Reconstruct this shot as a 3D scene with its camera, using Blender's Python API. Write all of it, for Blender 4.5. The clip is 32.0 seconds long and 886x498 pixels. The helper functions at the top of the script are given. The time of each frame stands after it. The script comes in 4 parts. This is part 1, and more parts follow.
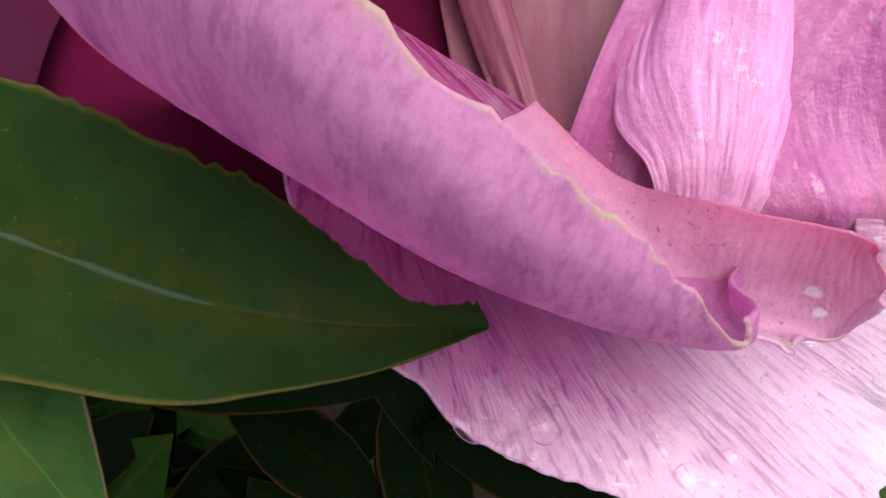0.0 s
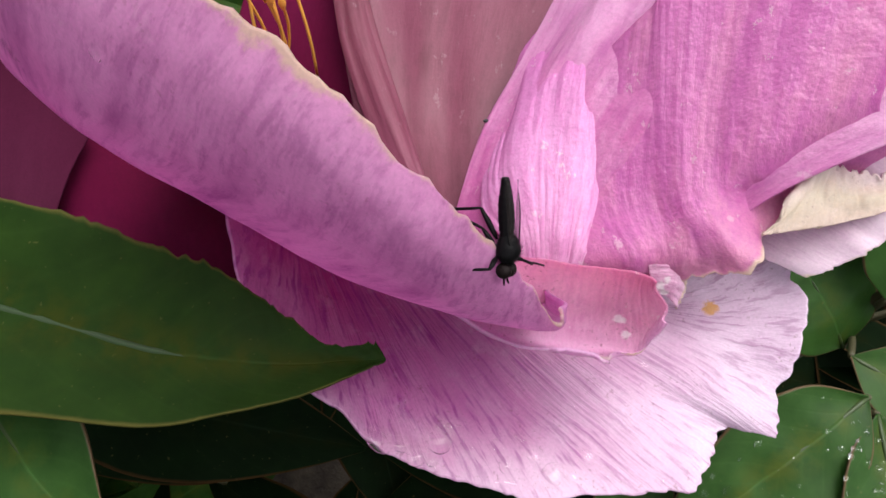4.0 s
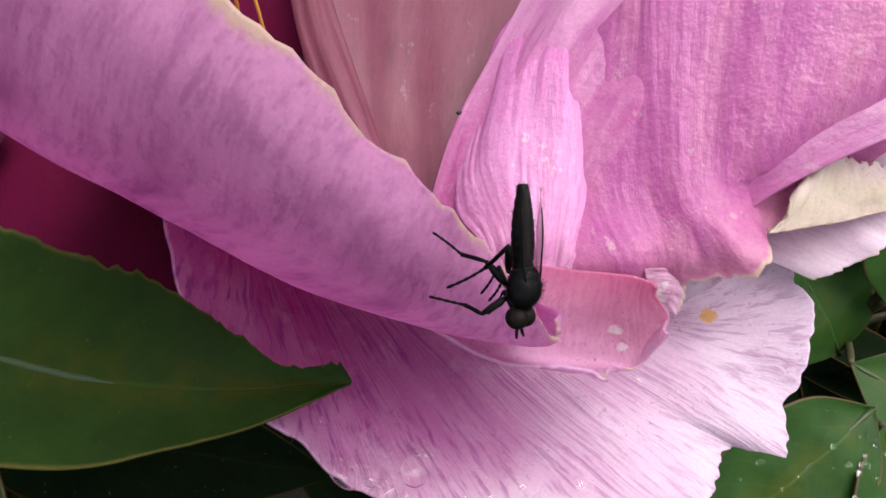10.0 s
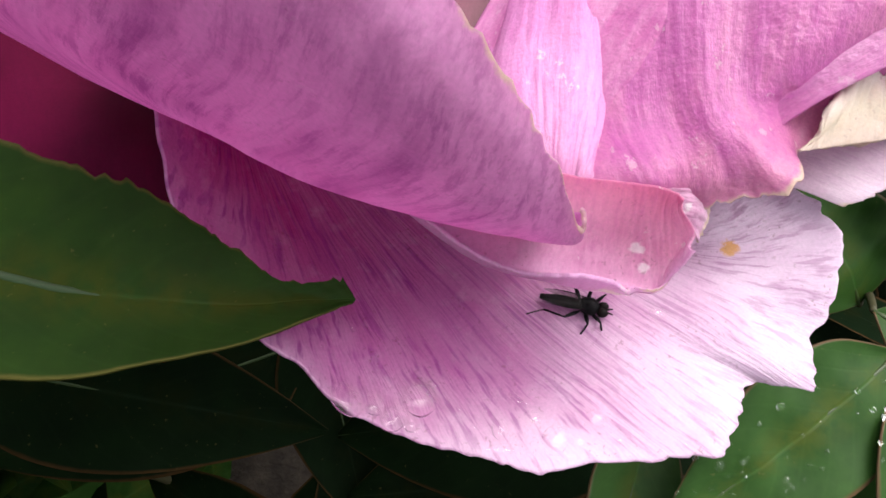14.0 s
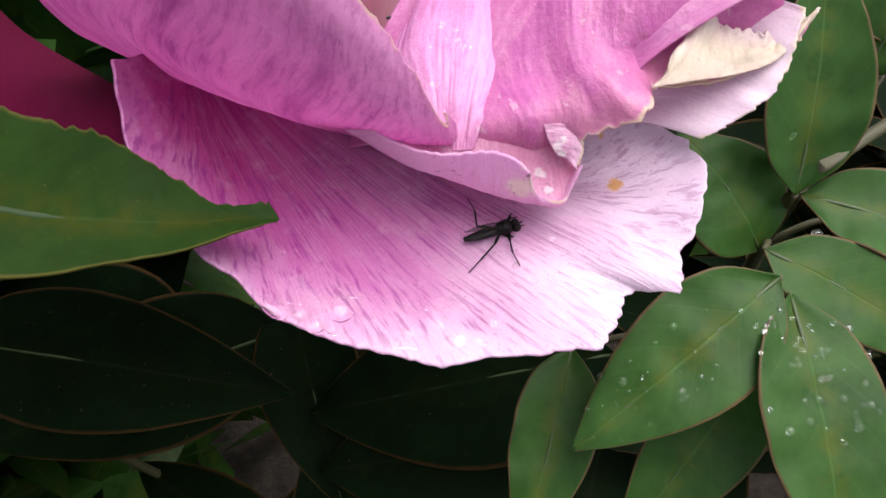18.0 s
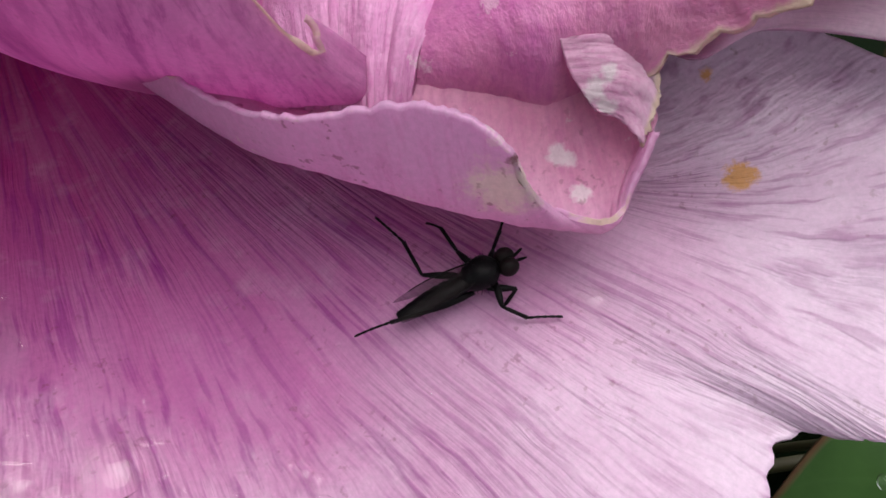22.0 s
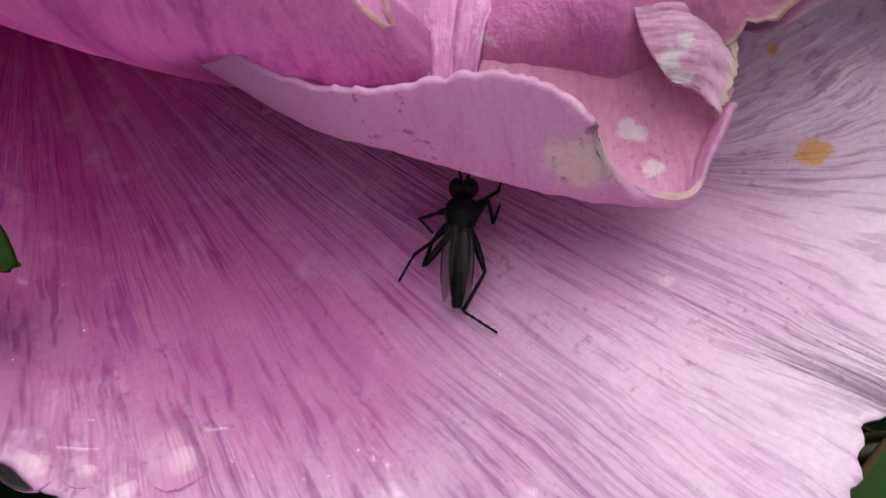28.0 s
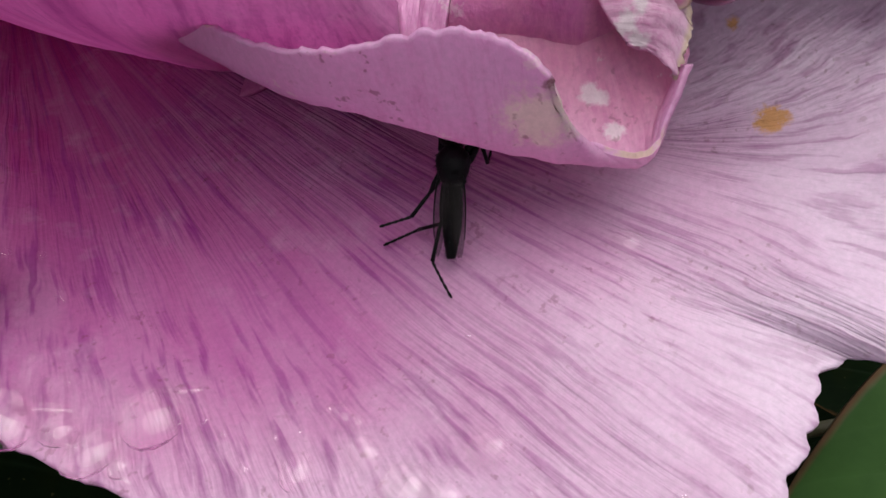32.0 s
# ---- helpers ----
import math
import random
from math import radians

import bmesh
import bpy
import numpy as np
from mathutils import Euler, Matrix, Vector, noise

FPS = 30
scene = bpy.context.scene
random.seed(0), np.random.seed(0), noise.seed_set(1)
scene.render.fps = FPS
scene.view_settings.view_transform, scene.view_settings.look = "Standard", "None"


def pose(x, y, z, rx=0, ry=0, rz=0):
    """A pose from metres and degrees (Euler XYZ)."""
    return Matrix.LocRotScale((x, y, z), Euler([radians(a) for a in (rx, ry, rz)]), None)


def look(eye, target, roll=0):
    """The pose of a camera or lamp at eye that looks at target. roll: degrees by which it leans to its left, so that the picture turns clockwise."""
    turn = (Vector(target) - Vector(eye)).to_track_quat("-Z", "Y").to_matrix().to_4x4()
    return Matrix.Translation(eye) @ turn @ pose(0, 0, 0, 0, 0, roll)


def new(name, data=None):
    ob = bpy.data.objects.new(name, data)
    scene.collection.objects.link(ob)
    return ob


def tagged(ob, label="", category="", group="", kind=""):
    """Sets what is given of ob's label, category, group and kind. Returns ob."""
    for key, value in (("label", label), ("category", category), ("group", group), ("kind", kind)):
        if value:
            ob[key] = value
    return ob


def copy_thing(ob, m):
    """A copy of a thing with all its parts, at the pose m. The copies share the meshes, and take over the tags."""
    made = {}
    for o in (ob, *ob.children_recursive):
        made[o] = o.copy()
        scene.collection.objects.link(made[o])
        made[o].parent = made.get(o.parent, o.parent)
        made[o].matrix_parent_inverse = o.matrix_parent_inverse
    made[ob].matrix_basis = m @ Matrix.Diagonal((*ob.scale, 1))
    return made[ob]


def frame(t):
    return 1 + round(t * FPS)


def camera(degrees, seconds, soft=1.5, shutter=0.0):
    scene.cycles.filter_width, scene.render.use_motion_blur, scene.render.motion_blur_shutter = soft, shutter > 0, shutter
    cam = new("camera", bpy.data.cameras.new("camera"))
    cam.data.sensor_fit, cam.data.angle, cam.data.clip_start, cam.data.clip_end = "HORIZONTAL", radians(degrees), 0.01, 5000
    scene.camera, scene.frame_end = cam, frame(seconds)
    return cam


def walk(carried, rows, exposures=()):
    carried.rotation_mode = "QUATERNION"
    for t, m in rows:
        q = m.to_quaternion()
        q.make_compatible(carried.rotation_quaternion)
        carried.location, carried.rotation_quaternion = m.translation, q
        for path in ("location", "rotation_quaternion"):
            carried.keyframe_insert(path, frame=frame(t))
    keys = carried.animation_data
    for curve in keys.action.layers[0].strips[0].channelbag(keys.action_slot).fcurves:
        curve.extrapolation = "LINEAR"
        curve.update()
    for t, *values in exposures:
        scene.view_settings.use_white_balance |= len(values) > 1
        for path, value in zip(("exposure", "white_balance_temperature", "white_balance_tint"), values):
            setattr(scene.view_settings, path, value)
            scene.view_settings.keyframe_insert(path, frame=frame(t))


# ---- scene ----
PATH = [
    (0, -0.0389, -0.0242, 0.5297, 20.74, -1.61, 6.29),
    (0.5, -0.0308, -0.0267, 0.5327, 26.31, -0.32, 5.28),
    (1, -0.0299, -0.0278, 0.5365, 27.01, -0.87, 5.16),
    (1.5, -0.0289, -0.0285, 0.5419, 26.77, -0.54, 4.95),
    (2, -0.0274, -0.0278, 0.5424, 27.14, -0.41, 4.77),
    (2.5, -0.0240, -0.0337, 0.5466, 27.92, 0.22, 4.72),
    (3, -0.0270, -0.0348, 0.5507, 27.91, -0.18, 4.25),
    (3.5, -0.0235, -0.0395, 0.5527, 29.07, 0.24, 3.71),
    (5.5, -0.0247, -0.0423, 0.5536, 30.79, -0.89, 1.59),
    (6, -0.0257, -0.0426, 0.5546, 30.96, -1.09, 1.57),
    (6.5, -0.0260, -0.0419, 0.5527, 31.21, -1.36, 1.42),
    (7, -0.0283, -0.0379, 0.5491, 31.19, -1.61, 1.30),
    (7.5, -0.0289, -0.0350, 0.5452, 31.02, -1.93, 1.07),
    (8, -0.0273, -0.0367, 0.5446, 30.90, -2.09, 1.09),
    (8.5, -0.0245, -0.0362, 0.5446, 31.04, -1.93, 0.89),
    (9, -0.0234, -0.0353, 0.5436, 30.90, -1.99, 0.91),
    (9.5, -0.0251, -0.0336, 0.5430, 30.70, -2.17, 0.82),
    (10, -0.0250, -0.0356, 0.5423, 30.90, -2.01, 0.79),
    (10.5, -0.0238, -0.0353, 0.5424, 30.80, -1.98, 0.77),
    (11, -0.0235, -0.0363, 0.5417, 30.94, -2.20, 0.70),
    (11.5, -0.0248, -0.0385, 0.5408, 31.02, -2.36, 0.76),
    (12, -0.0246, -0.0393, 0.5367, 30.99, -2.63, 0.83),
    (12.5, -0.0266, -0.0402, 0.5345, 31.15, -2.80, 0.90),
    (13, -0.0285, -0.0398, 0.5332, 31.02, -2.75, 0.85),
    (13.5, -0.0299, -0.0406, 0.5317, 31.02, -2.97, 1.06),
    (14, -0.0264, -0.0419, 0.5320, 30.86, -2.73, 1.18),
    (14.5, -0.0175, -0.0416, 0.5280, 30.82, -1.99, 1.20),
    (15, -0.0083, -0.0418, 0.5245, 31.17, -1.39, 1.25),
    (15.5, -0.0072, -0.0409, 0.5219, 30.90, -2.05, 0.72),
    (17.5, -0.0122, -0.0558, 0.5344, 33.10, -0.72, 0.85),
    (18, -0.0117, -0.0653, 0.5359, 35.36, -0.75, 0.12),
    (18.5, -0.0097, -0.0621, 0.5329, 36.45, -0.44, -0.72),
    (19, -0.0071, -0.0540, 0.5222, 36.87, -0.01, -0.70),
    (19.5, -0.0050, -0.0480, 0.5156, 36.72, 1.15, 0.09),
    (20, -0.0015, -0.0430, 0.5085, 37.04, 2.34, 0.73),
    (20.5, -0.0011, -0.0385, 0.5036, 36.72, 4.38, 1.83),
    (21, -0.0000, -0.0346, 0.4967, 37.24, 5.90, 2.58),
    (21.5, 0.0026, -0.0304, 0.4924, 36.54, 6.55, 3.39),
    (22, 0.0034, -0.0265, 0.4902, 36.23, 7.53, 4.37),
    (22.5, 0.0067, -0.0281, 0.4895, 34.69, 6.35, 4.08),
    (23, 0.0052, -0.0274, 0.4891, 35.08, 7.09, 4.29),
    (23.5, 0.0032, -0.0275, 0.4888, 34.46, 7.18, 4.26),
    (24, 0.0035, -0.0277, 0.4893, 34.48, 6.98, 4.32),
    (24.5, 0.0038, -0.0274, 0.4897, 34.62, 7.00, 4.35),
    (25, 0.0017, -0.0275, 0.4901, 35.47, 7.94, 4.62),
    (25.5, -0.0000, -0.0276, 0.4895, 35.50, 8.23, 4.82),
    (27.5, -0.0001, -0.0282, 0.4889, 36.73, 8.76, 4.74),
    (28, -0.0002, -0.0276, 0.4888, 36.73, 8.98, 4.76),
    (28.5, -0.0000, -0.0269, 0.4895, 36.31, 8.80, 4.59),
    (29, -0.0004, -0.0272, 0.4891, 36.83, 9.01, 4.61),
    (29.5, -0.0001, -0.0272, 0.4889, 36.26, 8.76, 4.44),
    (30, 0.0019, -0.0276, 0.4887, 36.20, 8.18, 3.96),
    (30.5, 0.0024, -0.0275, 0.4887, 36.75, 8.29, 4.00),
    (31, 0.0018, -0.0277, 0.4884, 36.86, 8.65, 4.02),
    (31.5, 0.0029, -0.0287, 0.4869, 35.46, 7.55, 3.76),
    (32, 0.0017, -0.0313, 0.4871, 38.23, 9.04, 4.10),
]
cam = camera(65.21, 32.0, soft=1.6)
walk(cam, [(t, pose(x, y, z, a, b, c)) for t, x, y, z, a, b, c in PATH],
     exposures=[(0, 0.85), (1, 0.98), (2, 0.9), (3, 0.85), (10, 0.8), (13, 0.86), (14, 1.04), (15, 0.9), (18, 1.12), (20, 1.05), (21, 0.72), (23, 0.28), (25, 0.33), (27, 0.38), (30, 0.4), (32, 0.3)])

# ---- light ----
world = bpy.data.worlds.new("world")
scene.world = world
world.use_nodes = True
wn = world.node_tree
sky = wn.nodes.new("ShaderNodeTexSky")
sky.sky_type = "NISHITA"
sky.sun_disc = False
sky.sun_elevation = radians(70)
sky.sun_rotation = radians(55)
sky.air_density, sky.dust_density = 1.0, 3.0
grey_sky = wn.nodes.new("ShaderNodeHueSaturation")
grey_sky.inputs["Saturation"].default_value = 0.2
wn.links.new(sky.outputs["Color"], grey_sky.inputs["Color"])
wn.links.new(grey_sky.outputs["Color"], wn.nodes["Background"].inputs["Color"])
wn.nodes["Background"].inputs["Strength"].default_value = 0.15
sun = new("sun", bpy.data.lights.new("sun", "SUN"))
sun.data.energy, sun.data.angle, sun.data.color = 1.55, radians(55), (1.0, 0.96, 0.92)
sun.matrix_world = look((0.30, 0.14, 1.6), (0, 0, 0.45))
scene.view_settings.exposure = 0.6

# ---- helpers ----
UP = 0.45      # height of the flower's lowest petal over the soil
MM = 0.001


def place(p):
    """Millimetres from the middle of the lowest petal to metres in the garden."""
    return Vector((p[0] * MM, p[1] * MM, p[2] * MM + UP))


def part(name, bm, material, parent=None, label=""):
    me = bpy.data.meshes.new(name)
    bm.normal_update()
    bm.to_mesh(me)
    bm.free()
    for p in me.polygons:
        p.use_smooth = True
    me.materials.append(material)
    ob = new(name, me)
    if parent:
        ob.parent = parent
    if label:
        ob["label"] = label
    return ob


def cr(p, s):
    """A point of the Catmull-Rom curve through the rows of p, s from 0 to 1."""
    n = len(p) - 1
    k = min(int(s * n), n - 1)
    f = s * n - k
    a, b, c, d = p[max(k - 1, 0)], p[k], p[k + 1], p[min(k + 2, n)]
    return 0.5 * ((2 * b) + (c - a) * f + (2 * a - 5 * b + 4 * c - d) * f * f + (3 * b - a - 3 * c + d) * f ** 3)


GRIDS = {}     # built points and normals of each sheet, by its seed


def sheet(net, nu, nv, ruffle=0.0, fine=0.0, tooth=0.0, seed=0):
    """A thin organic sheet through a coarse net of points (rows from base to rim), with a wavy face and a toothed rim."""
    net = np.array(net, float)
    bm = bmesh.new()
    uv = bm.loops.layers.uv.new("UVMap")
    pts = np.zeros((nv + 1, nu + 1, 3))
    for i in range(nu + 1):
        col = np.array([cr(net[r], i / nu) for r in range(len(net))])
        for j in range(nv + 1):
            pts[j, i] = cr(col, j / nv)
    du = np.gradient(pts, axis=1)
    dv = np.gradient(pts, axis=0)
    nor = np.cross(du, dv)
    nor /= np.linalg.norm(nor, axis=2, keepdims=True) + 1e-9
    grid = []
    GRIDS[seed] = (pts, nor)
    for j in range(nv + 1):
        row = []
        v = j / nv
        for i in range(nu + 1):
            u = i / nu
            p = Vector(pts[j, i])
            s = 40.0 + seed * 17.3
            d = ruffle * (0.3 + v) * noise.noise(Vector((u * 7 + s, v * 2.2, s)))
            d += fine * noise.noise(Vector((u * 45 + s, v * 5, s)))
            p = p + Vector(nor[j, i]) * d
            if tooth:
                w = max(0.0, v - 0.86) / 0.14
                along = Vector(dv[j, i]).normalized()
                p = p + along * (w * tooth * (noise.noise(Vector((u * 38 + s, s, 0))) + 0.7 * noise.noise(Vector((u * 95 + s, 3.1, s)))))
            pts[j, i] = p
            row.append(bm.verts.new(place(p)))
        grid.append(row)
    for j in range(nv):
        for i in range(nu):
            f = bm.faces.new((grid[j][i], grid[j][i + 1], grid[j + 1][i + 1], grid[j + 1][i]))
            for lp, (a, b) in zip(f.loops, ((i, j), (i + 1, j), (i + 1, j + 1), (i, j + 1))):
                lp[uv].uv = (a / nu, b / nv)
    return bm


def thick(ob, mm):
    m = ob.modifiers.new("thickness", "SOLIDIFY")
    m.thickness, m.offset = mm * MM, 0
    return ob


# ---- materials ----
SPOT_BIG, SPOT_SMALL = (18.0, 10.4, -1.8), (16.2, 18.8, 1.1)
CURL_SPOT = (0.9, 1.7, 8.2)

def nodes(name):
    m = bpy.data.materials.new(name)
    m.use_nodes = True
    t = m.node_tree
    return m, t.nodes, t.links, t.nodes["Principled BSDF"]


def plain(name, colour, rough=0.5, metal=0.0):
    m, n, l, b = nodes(name)
    b.inputs["Base Color"].default_value = (*colour, 1)
    b.inputs["Roughness"].default_value = rough
    b.inputs["Metallic"].default_value = metal
    return m


def ramp(n, l, source, stops):
    r = n.new("ShaderNodeValToRGB")
    e = r.color_ramp.elements
    while len(e) < len(stops):
        e.new(0.5)
    for k, (pos, col) in zip(e, stops):
        k.position, k.color = pos, (*col, 1)
    l.new(source, r.inputs["Fac"])
    return r.outputs["Color"]


def grey(a):
    return (a, a, a)


def mixed(n, l, fac, a, b, kind="MIX"):
    m = n.new("ShaderNodeMix")
    m.data_type, m.blend_type = "RGBA", kind
    for sock, val in ((m.inputs[0], fac), (m.inputs[6], a), (m.inputs[7], b)):
        if isinstance(val, (int, float)):
            sock.default_value = val
        elif isinstance(val, tuple):
            sock.default_value = (*val, 1)
        else:
            l.new(val, sock)
    return m.outputs[2]


def noisy(n, l, vector, scale, detail=3.0, rough=0.55, stretch=None):
    if stretch:
        mp = n.new("ShaderNodeMapping")
        mp.inputs["Scale"].default_value = stretch
        l.new(vector, mp.inputs["Vector"])
        vector = mp.outputs["Vector"]
    x = n.new("ShaderNodeTexNoise")
    x.inputs["Scale"].default_value = scale
    x.inputs["Detail"].default_value = detail
    x.inputs["Roughness"].default_value = rough
    l.new(vector, x.inputs["Vector"])
    return x.outputs["Fac"]


def petal_material(name, base, middle, rim, vein, across=90.0, cream=0.0, veins=0.6, through_light=0.3, gloss=0.45, slant=0.0, stains=(), flecks=0.0, specks=0.0, relief=0.5, patch=0.0, depth=0.00025, sparse=0.0):
    """Petal skin: pigment from base to rim, fine veins that run along the petal, blotches, a dried rim, light passing through."""
    m, n, l, b = nodes(name)
    tc = n.new("ShaderNodeTexCoord")
    sp = n.new("ShaderNodeSeparateXYZ")
    l.new(tc.outputs["UV"], sp.inputs[0])
    wob = noisy(n, l, tc.outputs["Object"], 90.0, 3.0)
    ad = n.new("ShaderNodeMath")
    ad.operation = "MULTIPLY_ADD"
    l.new(wob, ad.inputs[0])
    ad.inputs[1].default_value = 0.34
    l.new(sp.outputs["Y"], ad.inputs[2])
    sh = n.new("ShaderNodeMath")
    sh.operation = "SUBTRACT"
    sl = n.new("ShaderNodeMath")
    sl.operation = "MULTIPLY_ADD"
    l.new(sp.outputs["X"], sl.inputs[0])
    sl.inputs[1].default_value = slant
    l.new(ad.outputs[0], sl.inputs[2])
    l.new(sl.outputs[0], sh.inputs[0])
    sh.inputs[1].default_value = 0.17 + slant * 0.6
    col = ramp(n, l, sh.outputs[0], [(0.0, base), (0.44, middle), (0.9, rim)])
    bendy = n.new("ShaderNodeTexNoise")
    bendy.inputs["Scale"].default_value = 7.0
    bendy.inputs["Detail"].default_value = 2.0
    l.new(tc.outputs["UV"], bendy.inputs["Vector"])
    vm = n.new("ShaderNodeVectorMath")
    vm.operation = "MULTIPLY_ADD"
    l.new(bendy.outputs["Color"], vm.inputs[0])
    vm.inputs[1].default_value = (0.014, 0.03, 0)
    l.new(tc.outputs["UV"], vm.inputs[2])
    fine = noisy(n, l, vm.outputs[0], 1.0, 5.0 - 2.5 * sparse, 0.7 - 0.1 * sparse, (across, 10.0 - 3.0 * sparse, 1))
    wide = noisy(n, l, vm.outputs[0], 1.0, 3.0, 0.6, (across * 0.3, 2.6, 1))
    streak = mixed(n, l, 0.45 - 0.2 * sparse, ramp(n, l, fine, [(0.485 + 0.035 * sparse, grey(0)), (0.60 + 0.02 * sparse, grey(1))]), ramp(n, l, wide, [(0.45, grey(0)), (0.7, grey(1))]))
    fm = n.new("ShaderNodeMath")
    fm.operation = "MULTIPLY"
    l.new(streak, fm.inputs[0])
    where = noisy(n, l, tc.outputs["Object"], 110.0, 3.0, 0.6)
    l.new(ramp(n, l, where, [(0.36, grey(veins * 0.45)), (0.62, grey(veins))]), fm.inputs[1])
    if patch:
        broad = noisy(n, l, vm.outputs[0], 1.0, 4.0, 0.6, (across * 0.16, 2.2, 1))
        col = mixed(n, l, ramp(n, l, broad, [(0.47, grey(0)), (0.68, grey(patch))]), col, rim)
        col = mixed(n, l, ramp(n, l, broad, [(0.30, grey(patch * 0.8)), (0.45, grey(0))]), col, vein)
    faded = mixed(n, l, 0.33, vein, rim)
    col = mixed(n, l, fm.outputs[0], col, mixed(n, l, ramp(n, l, sh.outputs[0], [(0.45, grey(0)), (0.95, grey(1))]), vein, faded))
    blot = noisy(n, l, tc.outputs["Object"], 260.0, 4.0, 0.6)
    pale = ramp(n, l, blot, [(0.55, grey(0)), (0.8, grey(0.22))])
    col = mixed(n, l, pale, col, rim)
    if cream:
        ed = n.new("ShaderNodeMath")
        ed.operation = "MULTIPLY_ADD"
        l.new(noisy(n, l, tc.outputs["Object"], 95.0, 6.0, 0.7), ed.inputs[0])
        ed.inputs[1].default_value = 0.34
        lo = n.new("ShaderNodeMath")
        lo.operation = "SUBTRACT"
        l.new(sp.outputs["Y"], lo.inputs[0])
        lo.inputs[1].default_value = 0.29
        l.new(lo.outputs[0], ed.inputs[2])
        col = mixed(n, l, ramp(n, l, ed.outputs[0], [(0.875 - cream, grey(0)), (0.90 - cream * 0.7, grey(0.85))]), col, (0.76, 0.62, 0.46))
    for centre, radius, tint in stains:
        vd = n.new("ShaderNodeVectorMath")
        vd.operation = "DISTANCE"
        jit = n.new("ShaderNodeTexNoise")
        jit.inputs["Scale"].default_value = 800.0
        jit.inputs["Detail"].default_value = 6.0
        jit.inputs["Roughness"].default_value = 0.7
        jm = n.new("ShaderNodeVectorMath")
        jm.operation = "MULTIPLY_ADD"
        l.new(tc.outputs["Object"], jit.inputs["Vector"])
        l.new(jit.outputs["Color"], jm.inputs[0])
        jm.inputs[1].default_value = (radius * 2.6,) * 3
        l.new(tc.outputs["Object"], jm.inputs[2])
        l.new(jm.outputs[0], vd.inputs[0])
        vd.inputs[1].default_value = [c + radius * 1.3 for c in centre]
        sc = n.new("ShaderNodeMath")
        sc.operation = "DIVIDE"
        l.new(vd.outputs["Value"], sc.inputs[0])
        sc.inputs[1].default_value = radius * 1.6
        col = mixed(n, l, ramp(n, l, sc.outputs[0], [(0.42, grey(0.9)), (0.75, grey(0))]), col, tint)
    if flecks:
        fl = noisy(n, l, tc.outputs["Object"], 330.0, 6.0, 0.7, (1, 0.6, 1))
        col = mixed(n, l, ramp(n, l, fl, [(0.63, grey(0)), (0.66, grey(flecks))]), col, (0.85, 0.68, 0.74))
    if specks:
        sk = noisy(n, l, tc.outputs["Object"], 1500.0, 2.0, 0.5)
        area = noisy(n, l, tc.outputs["Object"], 130.0, 2.0, 0.5)
        both = mixed(n, l, 1.0, ramp(n, l, sk, [(0.62, grey(0)), (0.7, grey(specks))]), ramp(n, l, area, [(0.45, grey(0)), (0.6, grey(1))]), "MULTIPLY")
        col = mixed(n, l, both, col, (0.2, 0.04, 0.06))
    grain = noisy(n, l, tc.outputs["Object"], 2400.0, 3.0, 0.7)
    col = mixed(n, l, 1.0, col, ramp(n, l, grain, [(0.3, grey(0.86)), (0.7, grey(1.0))]), "MULTIPLY")
    l.new(col, b.inputs["Base Color"])
    b.inputs["Roughness"].default_value = gloss
    b.inputs["Specular IOR Level"].default_value = 0.05 if gloss > 0.6 else 0.35 if gloss > 0.26 else 0.6
    bump = n.new("ShaderNodeBump")
    bump.inputs["Strength"].default_value = relief
    bump.inputs["Distance"].default_value = depth
    l.new(mixed(n, l, 0.7 if depth > 0.0009 else 0.4, fine, blot), bump.inputs["Height"])
    l.new(bump.outputs["Normal"], b.inputs["Normal"])
    tr = n.new("ShaderNodeBsdfTranslucent")
    l.new(col, tr.inputs["Color"])
    mx = n.new("ShaderNodeMixShader")
    mx.inputs[0].default_value = through_light
    l.new(b.outputs[0], mx.inputs[1])
    l.new(tr.outputs[0], mx.inputs[2])
    l.new(mx.outputs[0], n["Material Output"].inputs["Surface"])
    return m


def leaf_material(name, dark, light, edge=(0.12, 0.05, 0.02), gloss=0.38, spot=None, shine=0.16):
    """Leaf skin: mottled green with pale midrib and side veins, a reddish margin and some light passing through."""
    m, n, l, b = nodes(name)
    tc = n.new("ShaderNodeTexCoord")
    sp = n.new("ShaderNodeSeparateXYZ")
    l.new(tc.outputs["UV"], sp.inputs[0])
    mott = noisy(n, l, tc.outputs["Object"], 120.0, 5.0, 0.6)
    col = ramp(n, l, mott, [(0.3, dark), (0.72, light)])
    off = n.new("ShaderNodeMath")
    off.operation = "SUBTRACT"
    l.new(sp.outputs["Y"], off.inputs[0])
    off.inputs[1].default_value = 0.5
    ab = n.new("ShaderNodeMath")
    ab.operation = "ABSOLUTE"
    l.new(off.outputs[0], ab.inputs[0])
    # side veins slant away from the midrib
    ph = n.new("ShaderNodeMath")
    ph.operation = "MULTIPLY_ADD"
    l.new(ab.outputs[0], ph.inputs[0])
    ph.inputs[1].default_value = -0.55
    l.new(sp.outputs["X"], ph.inputs[2])
    wob = n.new("ShaderNodeMath")
    wob.operation = "MULTIPLY_ADD"
    l.new(noisy(n, l, tc.outputs["Object"], 60.0, 2.0), wob.inputs[0])
    wob.inputs[1].default_value = 0.05
    l.new(ph.outputs[0], wob.inputs[2])
    fr = n.new("ShaderNodeMath")
    fr.operation = "PINGPONG"
    l.new(wob.outputs[0], fr.inputs[0])
    fr.inputs[1].default_value = 0.055
